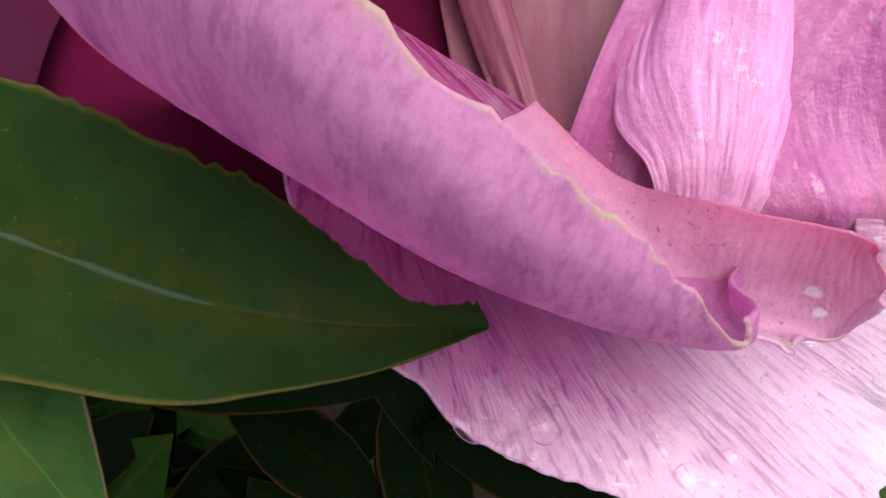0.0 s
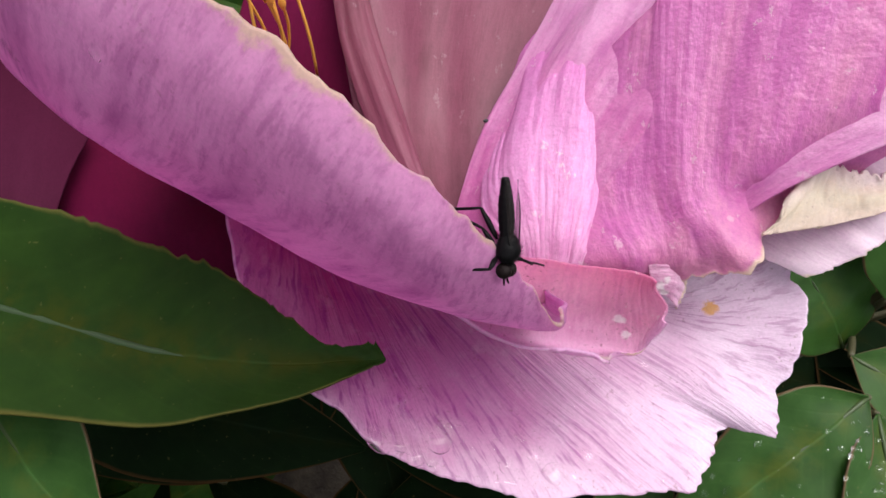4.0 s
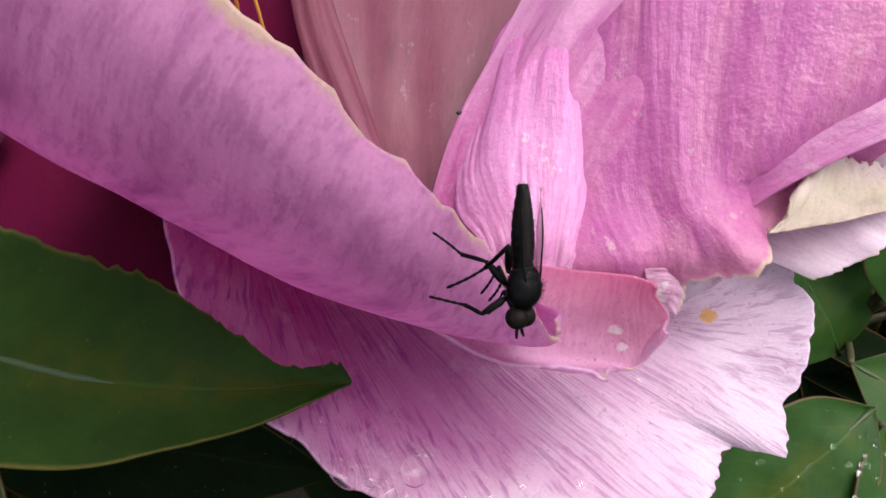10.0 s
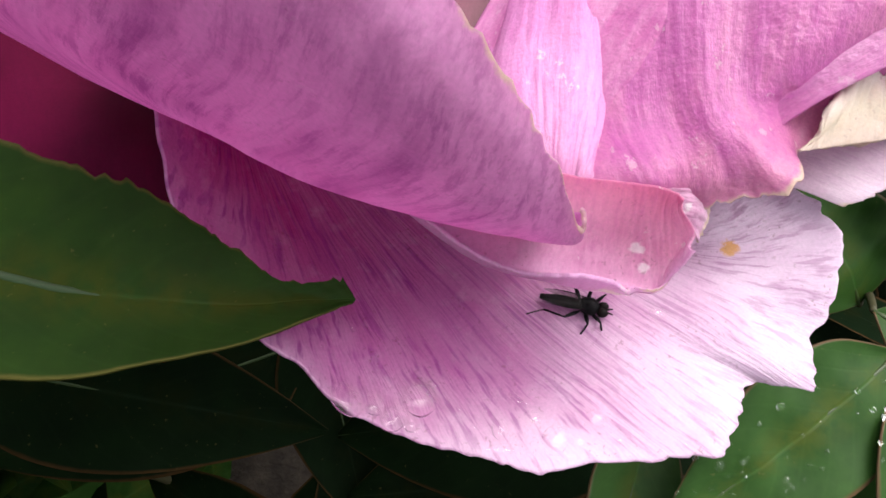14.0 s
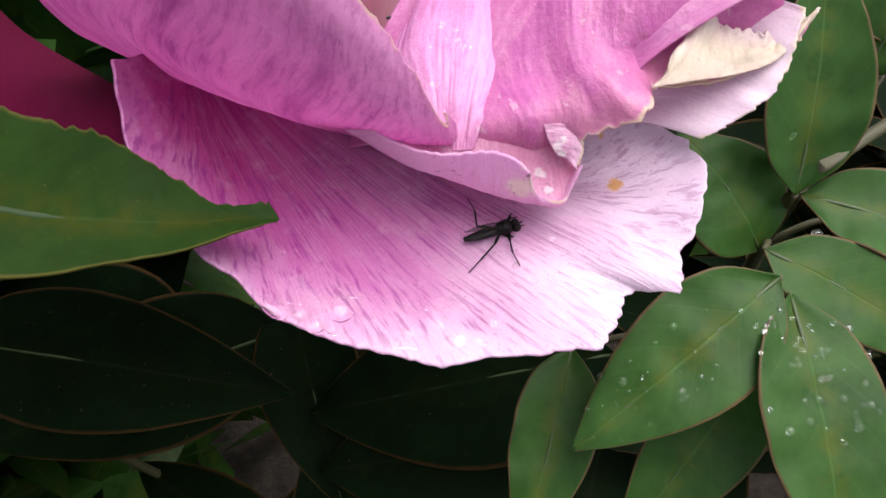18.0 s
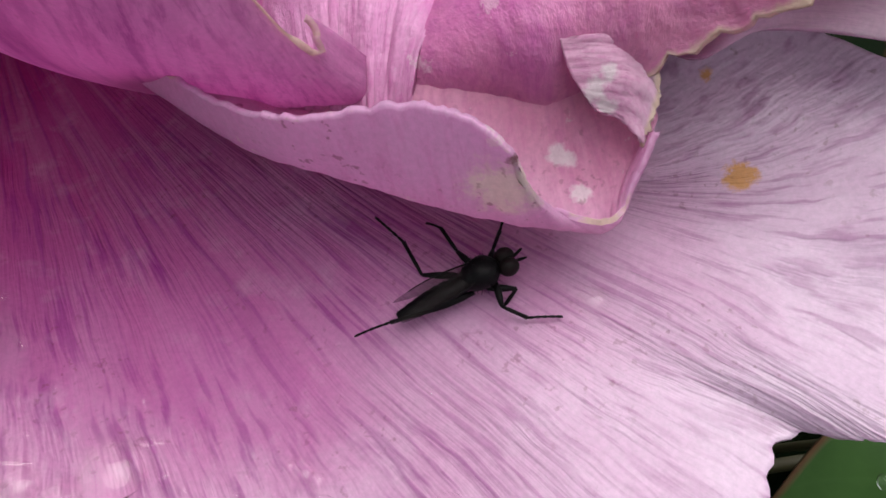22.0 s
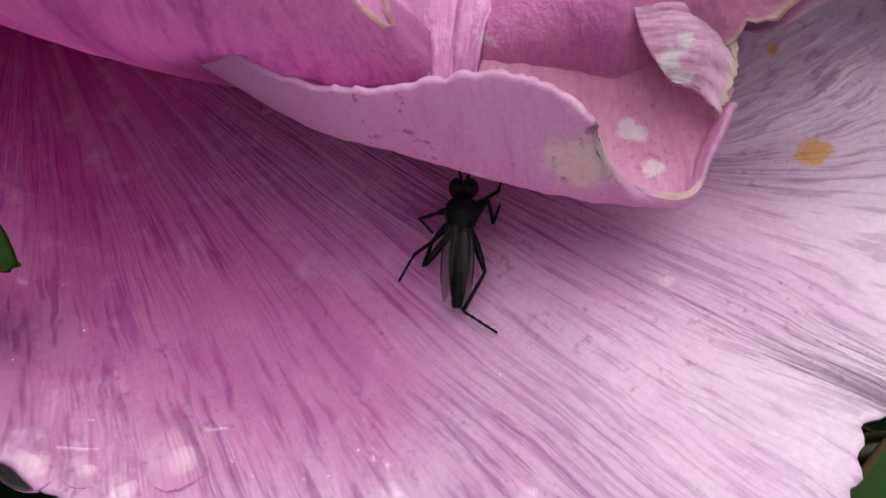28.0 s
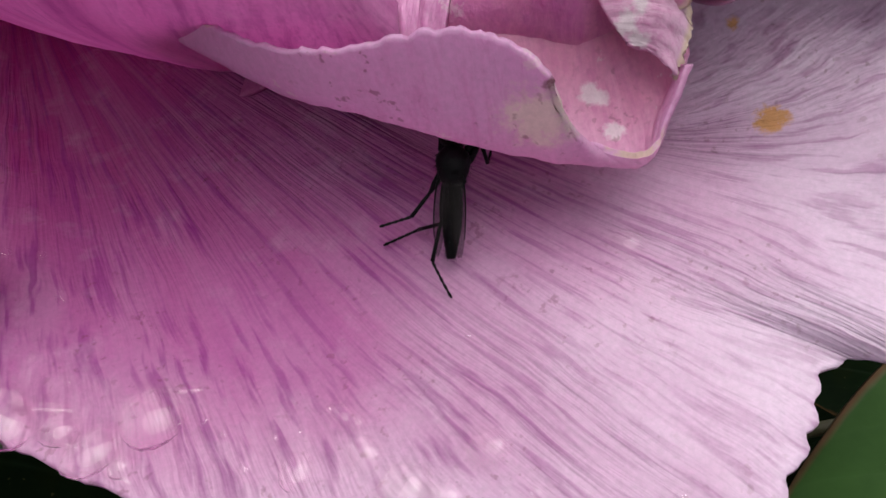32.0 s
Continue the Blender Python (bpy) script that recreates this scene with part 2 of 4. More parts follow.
    vein = ramp(n, l, fr.outputs[0], [(0.0, grey(0.07)), (0.012, grey(0))])
    rib = ramp(n, l, ab.outputs[0], [(0.0, grey(0.45)), (0.02, grey(0))])
    both = mixed(n, l, 1.0, vein, rib, "LIGHTEN")
    pale = tuple(min(1, 1.5 * c + 0.008) for c in light)
    col = mixed(n, l, both, col, pale)
    olive = tuple(c * k for c, k in zip(light, (1.9, 0.95, 0.6)))
    near_rib = mixed(n, l, 1.0, ramp(n, l, ab.outputs[0], [(0.0, grey(0.7)), (0.2, grey(0))]), ramp(n, l, noisy(n, l, tc.outputs["Object"], 210.0, 4.0, 0.6), [(0.42, grey(0)), (0.6, grey(1))]), "MULTIPLY")
    col = mixed(n, l, near_rib, col, olive)
    rim = n.new("ShaderNodeMath")
    rim.operation = "MULTIPLY_ADD"
    l.new(mott, rim.inputs[0])
    rim.inputs[1].default_value = 0.06
    l.new(ab.outputs[0], rim.inputs[2])
    col = mixed(n, l, ramp(n, l, rim.outputs[0], [(0.485, grey(0)), (0.52, grey(0.8))]), col, edge)
    speck = noisy(n, l, tc.outputs["Object"], 900.0, 2.0)
    col = mixed(n, l, ramp(n, l, speck, [(0.7, grey(0)), (0.78, grey(0.3))]), col, (0.16, 0.13, 0.05))
    l.new(col, b.inputs["Base Color"])
    if spot:
        vd = n.new("ShaderNodeVectorMath")
        vd.operation = "DISTANCE"
        l.new(tc.outputs["Object"], vd.inputs[0])
        vd.inputs[1].default_value = spot
        sc = n.new("ShaderNodeMath")
        sc.operation = "MULTIPLY"
        l.new(vd.outputs["Value"], sc.inputs[0])
        sc.inputs[1].default_value = 620.0
        col = mixed(n, l, ramp(n, l, sc.outputs[0], [(0.3, grey(0.8)), (0.6, grey(0))]), col, (0.16, 0.14, 0.05))
        l.new(col, b.inputs["Base Color"])
    b.inputs["Specular IOR Level"].default_value = shine
    rg = ramp(n, l, mott, [(0.2, grey(gloss - 0.1)), (0.8, grey(gloss + 0.15))])
    l.new(rg, b.inputs["Roughness"])
    bump = n.new("ShaderNodeBump")
    bump.inputs["Strength"].default_value = 0.6
    bump.inputs["Distance"].default_value = 0.0004
    bump.invert = True
    l.new(mixed(n, l, 0.3, both, mott), bump.inputs["Height"])
    l.new(bump.outputs["Normal"], b.inputs["Normal"])
    tr = n.new("ShaderNodeBsdfTranslucent")
    l.new(col, tr.inputs["Color"])
    mx = n.new("ShaderNodeMixShader")
    mx.inputs[0].default_value = 0.2
    l.new(b.outputs[0], mx.inputs[1])
    l.new(tr.outputs[0], mx.inputs[2])
    l.new(mx.outputs[0], n["Material Output"].inputs["Surface"])
    return m


def soil_material():
    m, n, l, b = nodes("soil")
    tc = n.new("ShaderNodeTexCoord")
    a = noisy(n, l, tc.outputs["Object"], 60.0, 8.0, 0.7)
    l.new(ramp(n, l, a, [(0.3, (0.02, 0.015, 0.012)), (0.75, (0.09, 0.07, 0.055))]), b.inputs["Base Color"])
    b.inputs["Roughness"].default_value = 0.95
    bump = n.new("ShaderNodeBump")
    bump.inputs["Distance"].default_value = 0.01
    l.new(a, bump.inputs["Height"])
    l.new(bump.outputs["Normal"], b.inputs["Normal"])
    return m


ORANGE = (0.80, 0.42, 0.12)
TORN_SKIN = (0.90, 0.80, 0.84)
# slant deepens the left side: real pigment plus painted shade of the cupped petal
broad_mat = petal_material("broad_petal", (0.48, 0.04, 0.25), (0.62, 0.19, 0.47), (0.90, 0.70, 0.87), (0.33, 0.03, 0.27), 120.0, 0.0, 0.85, 0.45, 0.25, 0.92,
                           ((place(SPOT_BIG), 0.0012, ORANGE), (place(SPOT_SMALL), 0.0006, ORANGE)), 0.0, 0.35, 1.0, 0.15, 0.0007, 1.0)
cupped_mat = petal_material("cupped_petal", (0.68, 0.24, 0.50), (0.75, 0.30, 0.60), (0.82, 0.42, 0.70), (0.40, 0.08, 0.33), 85.0, 0.032, 0.9, 0.62, 0.42, 0.0, (), 0.12, 0.2, 0.8, 0.6)
inner_mat = petal_material("inner_petal", (0.62, 0.14, 0.38), (0.70, 0.19, 0.49), (0.86, 0.46, 0.73), (0.54, 0.09, 0.40), 45.0, 0.03, 0.7, 0.45, 0.25, 0.0, (), 0.3, 0.15, 0.9, 0.6, 0.0010)
torn_mat = petal_material("torn_petal", (0.70, 0.19, 0.52), (0.70, 0.18, 0.51), (0.77, 0.31, 0.51), (0.54, 0.09, 0.40), 36.0, 0.06, 0.7, 0.45, 0.24, 0.0, (), 0.4, 0.15, 1.0, 0.75, 0.00095)
curl_mat = petal_material("curled_petal", (0.75, 0.23, 0.42), (0.82, 0.43, 0.62), (0.82, 0.50, 0.74), (0.60, 0.14, 0.42), 60.0, 0.01, 0.45, 0.55, 0.3, -0.35,
                          ((place((1.7, 1.0, 11.0)), 0.0005, (0.30, 0.15, 0.16)), (place(CURL_SPOT), 0.0024, (0.86, 0.74, 0.70)), (place((4.2, 6.9, 4.9)), 0.0008, TORN_SKIN), (place((5.7, 4.7, 3.4)), 0.0007, TORN_SKIN), (place((5.0, 6.6, 4.7)), 0.0006, TORN_SKIN)), 0.8, 0.5, 0.8)
pale_mat = petal_material("pale_petal", (0.5, 0.14, 0.34), (0.68, 0.36, 0.54), (0.80, 0.62, 0.73), (0.48, 0.16, 0.42), 60.0, 0.02, 0.6, 0.25)
lobe_mat = petal_material("striped_petal", (0.80, 0.38, 0.62), (0.82, 0.37, 0.68), (0.74, 0.22, 0.57), (0.60, 0.09, 0.40), 30.0, 0.0, 0.6, 0.3, 0.24, 0.0, (), 0.6, 0.0, 1.0, 0.4, 0.00095)
# deep magenta pigment, taken almost to black to paint in the flower's shade
maroon_shade_mat = petal_material("maroon_shade_petal", (0.06, 0.002, 0.015), (0.09, 0.003, 0.026), (0.12, 0.006, 0.04), (0.06, 0.002, 0.02), 50.0, 0.0, 0.5, 0.2, 0.8)
# brownish pink, with the darkness of the flower's hollow mixed into the colour
hollow_shade_mat = petal_material("hollow_shade_petal", (0.16, 0.025, 0.05), (0.24, 0.055, 0.10), (0.30, 0.08, 0.14), (0.12, 0.02, 0.04), 40.0, 0.0, 0.5, 0.3, 0.4, 0.0, (), 0.1, 0.1, 0.7, 0.5)
flap_mat = petal_material("flap_petal", (0.80, 0.44, 0.64), (0.82, 0.48, 0.68), (0.84, 0.58, 0.74), (0.62, 0.18, 0.44), 26.0, 0.2, 0.7, 0.45, 0.25, 0.0,
                          ((place((6.6, 8.3, 9.3)), 0.0009, TORN_SKIN), (place((7.2, 7.8, 8.5)), 0.0007, TORN_SKIN), (place((7.4, 8.9, 10.2)), 0.0006, TORN_SKIN)), 0.9, 0.1, 0.9)
# tucked petal's pink, darkened to stand for shade from the cupped petal
tuck_shade_mat = petal_material("tuck_shade_petal", (0.05, 0.005, 0.02), (0.065, 0.008, 0.028), (0.075, 0.012, 0.035), (0.05, 0.005, 0.022), 40.0, 0.0, 0.5, 0.2, 0.8)
dry_mat = petal_material("dried_petal", (0.70, 0.55, 0.48), (0.66, 0.56, 0.45), (0.76, 0.60, 0.60), (0.6, 0.42, 0.25), 20.0, 0.0, 0.4, 0.3, 0.5, 0.0, (), 0.3, 0.3, 0.9)
near_leaf_mat = leaf_material("near_leaf", (0.011, 0.028, 0.0045), (0.020, 0.046, 0.007), (0.09, 0.08, 0.02), 0.5, place((-65, -13.2, 9)), 0.06)
leaf_mat = leaf_material("leaf", (0.018, 0.052, 0.009), (0.036, 0.092, 0.018), (0.14, 0.075, 0.045), 0.36, None, 0.14)
# copy of the leaf skin with the undergrowth's shade put into its green
shaded_leaf_mat = leaf_material("shaded_leaf", (0.002, 0.0065, 0.0016), (0.004, 0.0115, 0.003), (0.06, 0.03, 0.012), 0.6, None, 0.04)
rib_mat = plain("leaf_rib", (0.032, 0.055, 0.012), 0.5)
near_rib_mat = plain("near_leaf_rib", (0.016, 0.038, 0.008), 0.7)
stem_mat = plain("stem", (0.05, 0.045, 0.018), 0.6)
soil_mat = soil_material()
water_mat = plain("water", (1, 1, 1), 0.02)
water_mat.node_tree.nodes["Principled BSDF"].inputs["Transmission Weight"].default_value = 1.0
water_mat.node_tree.nodes["Principled BSDF"].inputs["IOR"].default_value = 1.33
water_mat.node_tree.nodes["Principled BSDF"].inputs["Coat Weight"].default_value = 0.25
water_mat.node_tree.nodes["Principled BSDF"].inputs["Coat IOR"].default_value = 1.45
water_mat.node_tree.nodes["Principled BSDF"].inputs["Coat Roughness"].default_value = 0.03
anther_mat = plain("anther", (0.7, 0.35, 0.05), 0.7)
speck_mat = plain("dark_speck", (0.01, 0.008, 0.01), 0.5)

# ---- ground ----
bm = bmesh.new()
bmesh.ops.create_grid(bm, x_segments=8, y_segments=8, size=30)
tagged(part("ground", bm, soil_mat), "dark damp garden soil under the plants", "ground", kind="structure")

# ---- flower ----
flower = new("peony_flower")
flower.location = (0, 0, 0)
tagged(flower, "pink peony flower with ragged wet petals", "flower")

lower_rim = [
    [(-58.6, 15.5, 19.1), (-56.1, 4.1, 12.2), (-51.3, -4.0, 7.4), (-41.8, -10.9, 2.8), (-33.9, -15.8, -0.8), (-24.4, -18.9, -3.2), (-16.3, -20.2, -4.6), (-9.9, -21.2, -5.4), (1.0, -19.6, -5.2), (8.0, -19.2, -4.4), (12.8, -18.3, -4.0), (15.7, -13.4, -4.6), (18.8, -8.5, -5.0), (22.2, -9.3, -3.2), (25.2, -10.3, -1.5), (26.2, -3.6, -1.6), (29.8, 2.6, 1.0), (31.6, 9.2, 2.9), (28.6, 15.4, 3.6), (21.7, 20.3, 4.0), (10.3, 23.0, 4.4)],
]
attach = np.array([
    [(-61.2, 43.7, 4.6)],
][0][0])
lower_rim = np.array(lower_rim[0])
soft_rim = lower_rim.copy()
for k in range(6):
    soft_rim[1:-1] = (soft_rim[:-2] + 2 * soft_rim[1:-1] + soft_rim[2:]) / 4
soft_rim = attach + (soft_rim - attach) * 1.03


def lower_base(k):
    return attach + (np.array((-4.0, 10.0, 1.0)) - attach) * min(1.0, max(0.0, (k - 10) / 8))


def lower_point(k, v):
    root = lower_base(k)
    edge = soft_rim[k] + (lower_rim[k] - soft_rim[k]) * max(0.0, v - 0.72) / 0.28
    return root + (edge - root) * (0.06 + 0.94 * v) + np.array([0, 0, -(2.0 + 2.5 * min(1.0, max(0.0, (k - 12) / 5))) * 4 * v * (1 - v)])


lower = [[lower_point(k, v) for k in range(len(lower_rim))] for v in (0.02, 0.2, 0.4, 0.58, 0.76, 0.88, 1)]
thick(part("petal", sheet(lower, 260, 70, 0.9, 0.14, 0.85, 1), broad_mat, flower, "broad flat pink petal with a pale ragged rim"), 0.45)

front = [
    [(-76.2, 43.3, 6.1), (-60.8, 35.5, 3.2), (-47.3, 29.6, 0.1), (-35.7, 23.8, -2.0), (-26.0, 19.9, -2.0), (-14.2, 15.8, 3.1), (-13.4, 17.4, 3.1)],
    [(-75.5, 20.8, 21.8), (-61.2, 15.0, 19.3), (-48.7, 11.9, 15.6), (-36.6, 10.0, 12.8), (-25.7, 10.0, 9.0), (-11.0, 7.7, 8.9), (-10.1, 9.9, 9.2)],
    [(-80.6, 18.2, 38.5), (-70.7, 12.4, 33.9), (-56.4, 6.2, 31.0), (-40.7, 0.1, 26.3), (-25.3, -2.4, 22.4), (-12.5, 0.4, 16.1), (-11.8, 3.1, 16.7)],
    [(-75.2, 13.9, 52.9), (-60.2, 2.4, 52.0), (-45.8, -4.5, 49.8), (-31.9, -9.4, 43.8), (-20.7, -9.4, 33.6), (-11.3, -5.0, 23.2), (-10.8, -2.2, 23.9)],
    [(-70.3, 12.5, 61.8), (-54.3, 2.0, 61.7), (-40.8, -5.8, 61.0), (-29.0, -10.6, 53.3), (-19.1, -10.1, 40.5), (-12.0, -7.5, 27.9), (-11.8, -5.0, 28.3)],
    [(-69.8, 16.7, 66.5), (-50.8, 5.1, 66.9), (-36.8, -3.1, 65.8), (-26.8, -7.9, 56.2), (-18.3, -8.9, 44.0), (-12.4, -8.4, 30.5), (-12.6, -6.5, 30.7)],
]
front_petal = thick(part("petal", sheet(front, 80, 60, 0.8, 0.1, 0.6, 2), cupped_mat, flower, "large cupped pink petal with a dried yellowish rim"), 0.45)

cup = [
    [(-28.5, 25.5, -5.4), (-20.0, 18.8, -3.4), (-15.0, 16.0, 0.6), (-10.8, 15.0, 7.5), (-7.0, 14.5, 10.1), (-3.4, 14.0, 10.1), (-0.2, 13.8, 10.1), (2.8, 13.6, 10.1), (4.8, 13.4, 10.1), (6.5, 13.0, 10.0), (7.6, 12.6, 9.8), (8.2, 12.0, 9.6)],
    [(-29.5, 23.0, 0.0), (-21.0, 15.8, 1.6), (-16.0, 12.6, 4.6), (-11.5, 11.4, 7.8), (-7.4, 10.8, 8.6), (-3.8, 10.5, 8.4), (-0.4, 10.3, 8.2), (2.7, 10.3, 8.0), (4.8, 10.3, 7.9), (6.5, 10.6, 8.0), (7.8, 11.0, 8.4), (8.4, 11.2, 8.6)],
    [(-30.5, 20.0, 9.2), (-21.5, 12.8, 8.6), (-15.8, 9.0, 8.0), (-11.0, 7.2, 7.4), (-7.0, 6.5, 6.6), (-3.5, 6.2, 5.7), (0.0, 6.0, 4.8), (3.0, 5.8, 4.0), (6.0, 5.6, 3.6), (8.0, 6.0, 4.0), (9.6, 7.6, 5.4), (10.5, 9.0, 7.0)],
    [(-30.9, 15.9, 9.5), (-21.7, 8.8, 9.0), (-16.0, 5.0, 8.5), (-11.3, 3.3, 8.0), (-7.4, 2.7, 7.0), (-3.8, 2.4, 6.0), (-0.5, 2.2, 4.8), (2.6, 2.0, 3.6), (6.0, 2.1, 2.7), (7.9, 2.7, 3.0), (9.2, 5.0, 4.6), (10.2, 7.2, 6.5)],
    [(-30.8, 15.8, 12.4), (-21.5, 8.6, 12.2), (-15.6, 4.6, 12.6), (-11.4, 2.8, 13.3), (-7.3, 2.2, 14.0), (-3.8, 2.5, 14.2), (-0.9, 2.2, 13.4), (1.4, 0.8, 11.6), (3.2, 2.1, 5.6), (7.4, 2.3, 3.6), (9.2, 4.5, 5.2), (10.3, 6.6, 7.2)],
]
curl_petal = thick(part("petal", sheet(cup, 120, 60, 0.5, 0.1, 0.35, 3), curl_mat, flower, "small curled pink petal with a cream rolled edge"), 0.45)

flap = [
    [(4.3, 10.6, 11.8), (5.0, 8.9, 10.3), (6.6, 7.6, 8.2)],
    [(6.1, 10.6, 11.9), (7.6, 8.9, 10.2), (8.3, 7.3, 7.6)],
    [(8.9, 11.2, 11.0), (9.6, 9.1, 9.3), (9.2, 6.5, 6.9)],
    [(10.2, 10.6, 10.0), (10.6, 8.5, 8.3), (9.5, 6.2, 6.4)],
]
thick(part("petal", sheet(flap, 40, 30, 0.3, 0.1, 0.4, 14), flap_mat, flower, "small folded petal flap with a cream edge"), 0.4)

mid = [
    [(-8.8, 41.9, 11.9), (-0.1, 46.7, 21.0), (4.6, 49.4, 26.0), (7.7, 51.2, 29.2), (15.7, 52.3, 33.0), (23.2, 51.3, 36.0), (31.4, 47.9, 38.9), (40.2, 41.7, 40.1)],
    [(-11.2, 26.4, 7.9), (-3.1, 23.9, 12.8), (2.5, 23.2, 15.6), (7.3, 22.8, 17.9), (11.7, 23.2, 19.9), (17.2, 24.2, 23.0), (25.1, 26.1, 26.2), (34.1, 28.0, 28.8)],
] + [
    [(-8.4, 12.6, 9.3), (0.4, 10.9, 11.9), (5.3, 11.3, 12.9), (10.2, 13.2, 14.4), (14.0, 13.0, 17.6), (21.4, 21.0, 15.4), (30.8, 23.4, 16.1), (45.9, 27.9, 18.4)],
    [(-7.5, 10.5, 3.5), (1.0, 9.5, 3.0), (6.0, 9.5, 4.2), (11.2, 9.5, 10.5), (17.9, 8.5, 15.0), (21.1, 15.2, 14.6), (31.3, 17.2, 14.8), (44.9, 24.0, 16.9)],
]
thick(part("petal", sheet(mid, 110, 80, 1.5, 0.12, 0.6, 4), torn_mat, flower, "crumpled magenta petal with a torn edge"), 0.45)

side = [
    [(10.0, 39.8, -5.0), (21.9, 41.7, -5.1), (33.9, 43.5, -5.1)],
    [(13.5, 17.7, 4.1), (21.0, 25.5, 10.9), (33.1, 34.5, 15.8)],
    [(20.4, 17.0, 6.7), (31.5, 21.9, 13.8), (38.7, 30.3, 20.8)],
    [(29.9, 11.5, 8.1), (39.4, 15.2, 14.4), (43.9, 25.1, 22.2)],
]
thick(part("petal", sheet(side, 50, 40, 0.6, 0.1, 0.5, 5), pale_mat, flower, "pale pink outer petal with a smooth rim"), 0.45)

hollow = [
    [(-38.6, 23.0, -3.6), (-30.2, 21.6, -2.5), (-21.0, 20.2, -1.4), (-10.9, 19.0, -0.7)],
    [(-48.0, 56.7, 1.5), (-36.4, 53.4, -0.9), (-21.5, 48.9, -1.7), (-4.9, 51.2, 1.5)],
    [(-54.4, 83.8, 11.3), (-37.7, 83.6, 12.0), (-14.5, 81.5, 14.2), (7.9, 80.2, 15.9)],
]
thick(part("petal", sheet(hollow, 50, 40, 1.2, 0.05, 0.4, 6), hollow_shade_mat, flower, "brownish pink petal deep inside the flower, darkened for the hollow's shade"), 0.45)

back = [
    [(-26.9, 17.4, -0.9), (-20.5, 16.1, 1.7), (-15.7, 14.8, 3.6), (-11.7, 13.9, 5.5), (-5.4, 12.5, 4.4), (1.7, 12.0, 3.6), (7.5, 11.5, 3.6)],
    [(-19.7, 41.4, 9.6), (-13.4, 41.8, 13.1), (-7.0, 40.3, 16.9), (-0.6, 36.7, 19.4), (8.6, 32.2, 20.9), (16.6, 25.2, 20.3), (21.7, 19.1, 18.7)],
    [(-4.5, 70.8, 20.1), (0.7, 68.1, 25.0), (8.0, 67.6, 27.6), (18.9, 60.1, 32.3), (32.8, 47.9, 35.9), (43.6, 34.5, 34.5), (40.1, 24.7, 28.7)],
]
thick(part("petal", sheet(back, 100, 60, 2.4, 0.15, 0.5, 7), inner_mat, flower, "tall folded pink petal of the flower's middle"), 0.45)

crust = [
    [(20.0, 13.8, 16.3), (26.2, 15.0, 16.5), (32.9, 16.6, 16.6), (39.8, 19.2, 17.4), (46.1, 25.8, 20.9)],
    [(22.5, 16.0, 17.7), (27.5, 19.9, 19.4), (32.8, 20.0, 18.4), (39.3, 21.2, 18.1), (46.6, 26.8, 21.0)],
    [(24.4, 19.8, 18.0), (29.2, 26.2, 21.4), (33.1, 24.1, 19.4), (39.3, 23.8, 18.1), (47.4, 28.2, 20.7)],
]
thick(part("petal", sheet(crust, 70, 26, 1.3, 0.35, 1.5, 12), dry_mat, flower, "dried cream rim of a torn petal"), 0.4)

fold = [
    [(-53.7, 81.1, 13.3), (-50.1, 80.8, 13.6), (-47.9, 81.4, 13.3)],
    [(-48.6, 58.6, 7.4), (-45.0, 60.0, 9.1), (-42.4, 62.7, 8.2)],
    [(-39.4, 36.3, 1.0), (-36.0, 38.2, 3.8), (-33.9, 41.1, 2.3)],
    [(-32.3, 23.5, -1.9), (-30.0, 25.0, -0.3), (-28.7, 26.2, -1.1)],
]
thick(part("petal", sheet(fold, 30, 40, 0.5, 0.1, 0.3, 15), hollow_shade_mat, flower, "narrow brownish petal fold deep inside the flower, darkened for shade"), 0.45)

dark = [
    [(-69.9, 37.5, -2.1), (-57.4, 35.2, -2.7), (-42.7, 35.4, -4.7), (-28.0, 36.0, -6.4)],
    [(-73.5, 55.6, -0.1), (-61.9, 53.3, -2.0), (-45.7, 50.1, -4.6), (-29.5, 50.8, -6.2)],
    [(-71.7, 77.1, 4.4), (-59.6, 74.6, 2.6), (-44.9, 71.5, 1.3), (-28.0, 72.5, 1.1)],
    [(-71.9, 99.9, 9.7), (-59.4, 100.5, 9.7), (-43.0, 100.2, 10.4), (-24.2, 100.8, 10.6)],
]
thick(part("petal", sheet(dark, 30, 30, 1.0, 0.1, 0.3, 13), maroon_shade_mat, flower, "maroon petal base in the flower's hollow, darkened for shade"), 0.45)

lobe = [
    [(-15.3, 11.0, 6.5), (-12.9, 9.6, 7.2), (-10.4, 9.0, 7.4), (-8.0, 8.8, 7.6), (-5.9, 9.2, 7.8)],
    [(-17.2, 16.0, 8.2), (-14.5, 16.5, 10.6), (-10.9, 16.5, 11.8), (-7.1, 14.8, 12.0), (-4.6, 12.4, 11.0)],
    [(-20.5, 23.8, 5.9), (-17.5, 28.8, 10.7), (-10.8, 30.7, 14.7), (-5.1, 27.1, 15.1), (-2.3, 16.0, 10.7)],
    [(-19.6, 37.3, 7.5), (-15.3, 42.6, 12.2), (-9.3, 45.8, 17.6), (-3.9, 40.4, 18.0), (-0.3, 28.2, 14.0)],
    [(-17.5, 48.3, 7.3), (-11.6, 57.1, 13.3), (-4.8, 58.6, 17.4), (0.8, 52.2, 18.4), (3.3, 38.9, 15.8)],
]
thick(part("petal", sheet(lobe, 80, 70, 1.2, 0.2, 0.4, 9), lobe_mat, flower, "bright striped pink petal lobe"), 0.45)

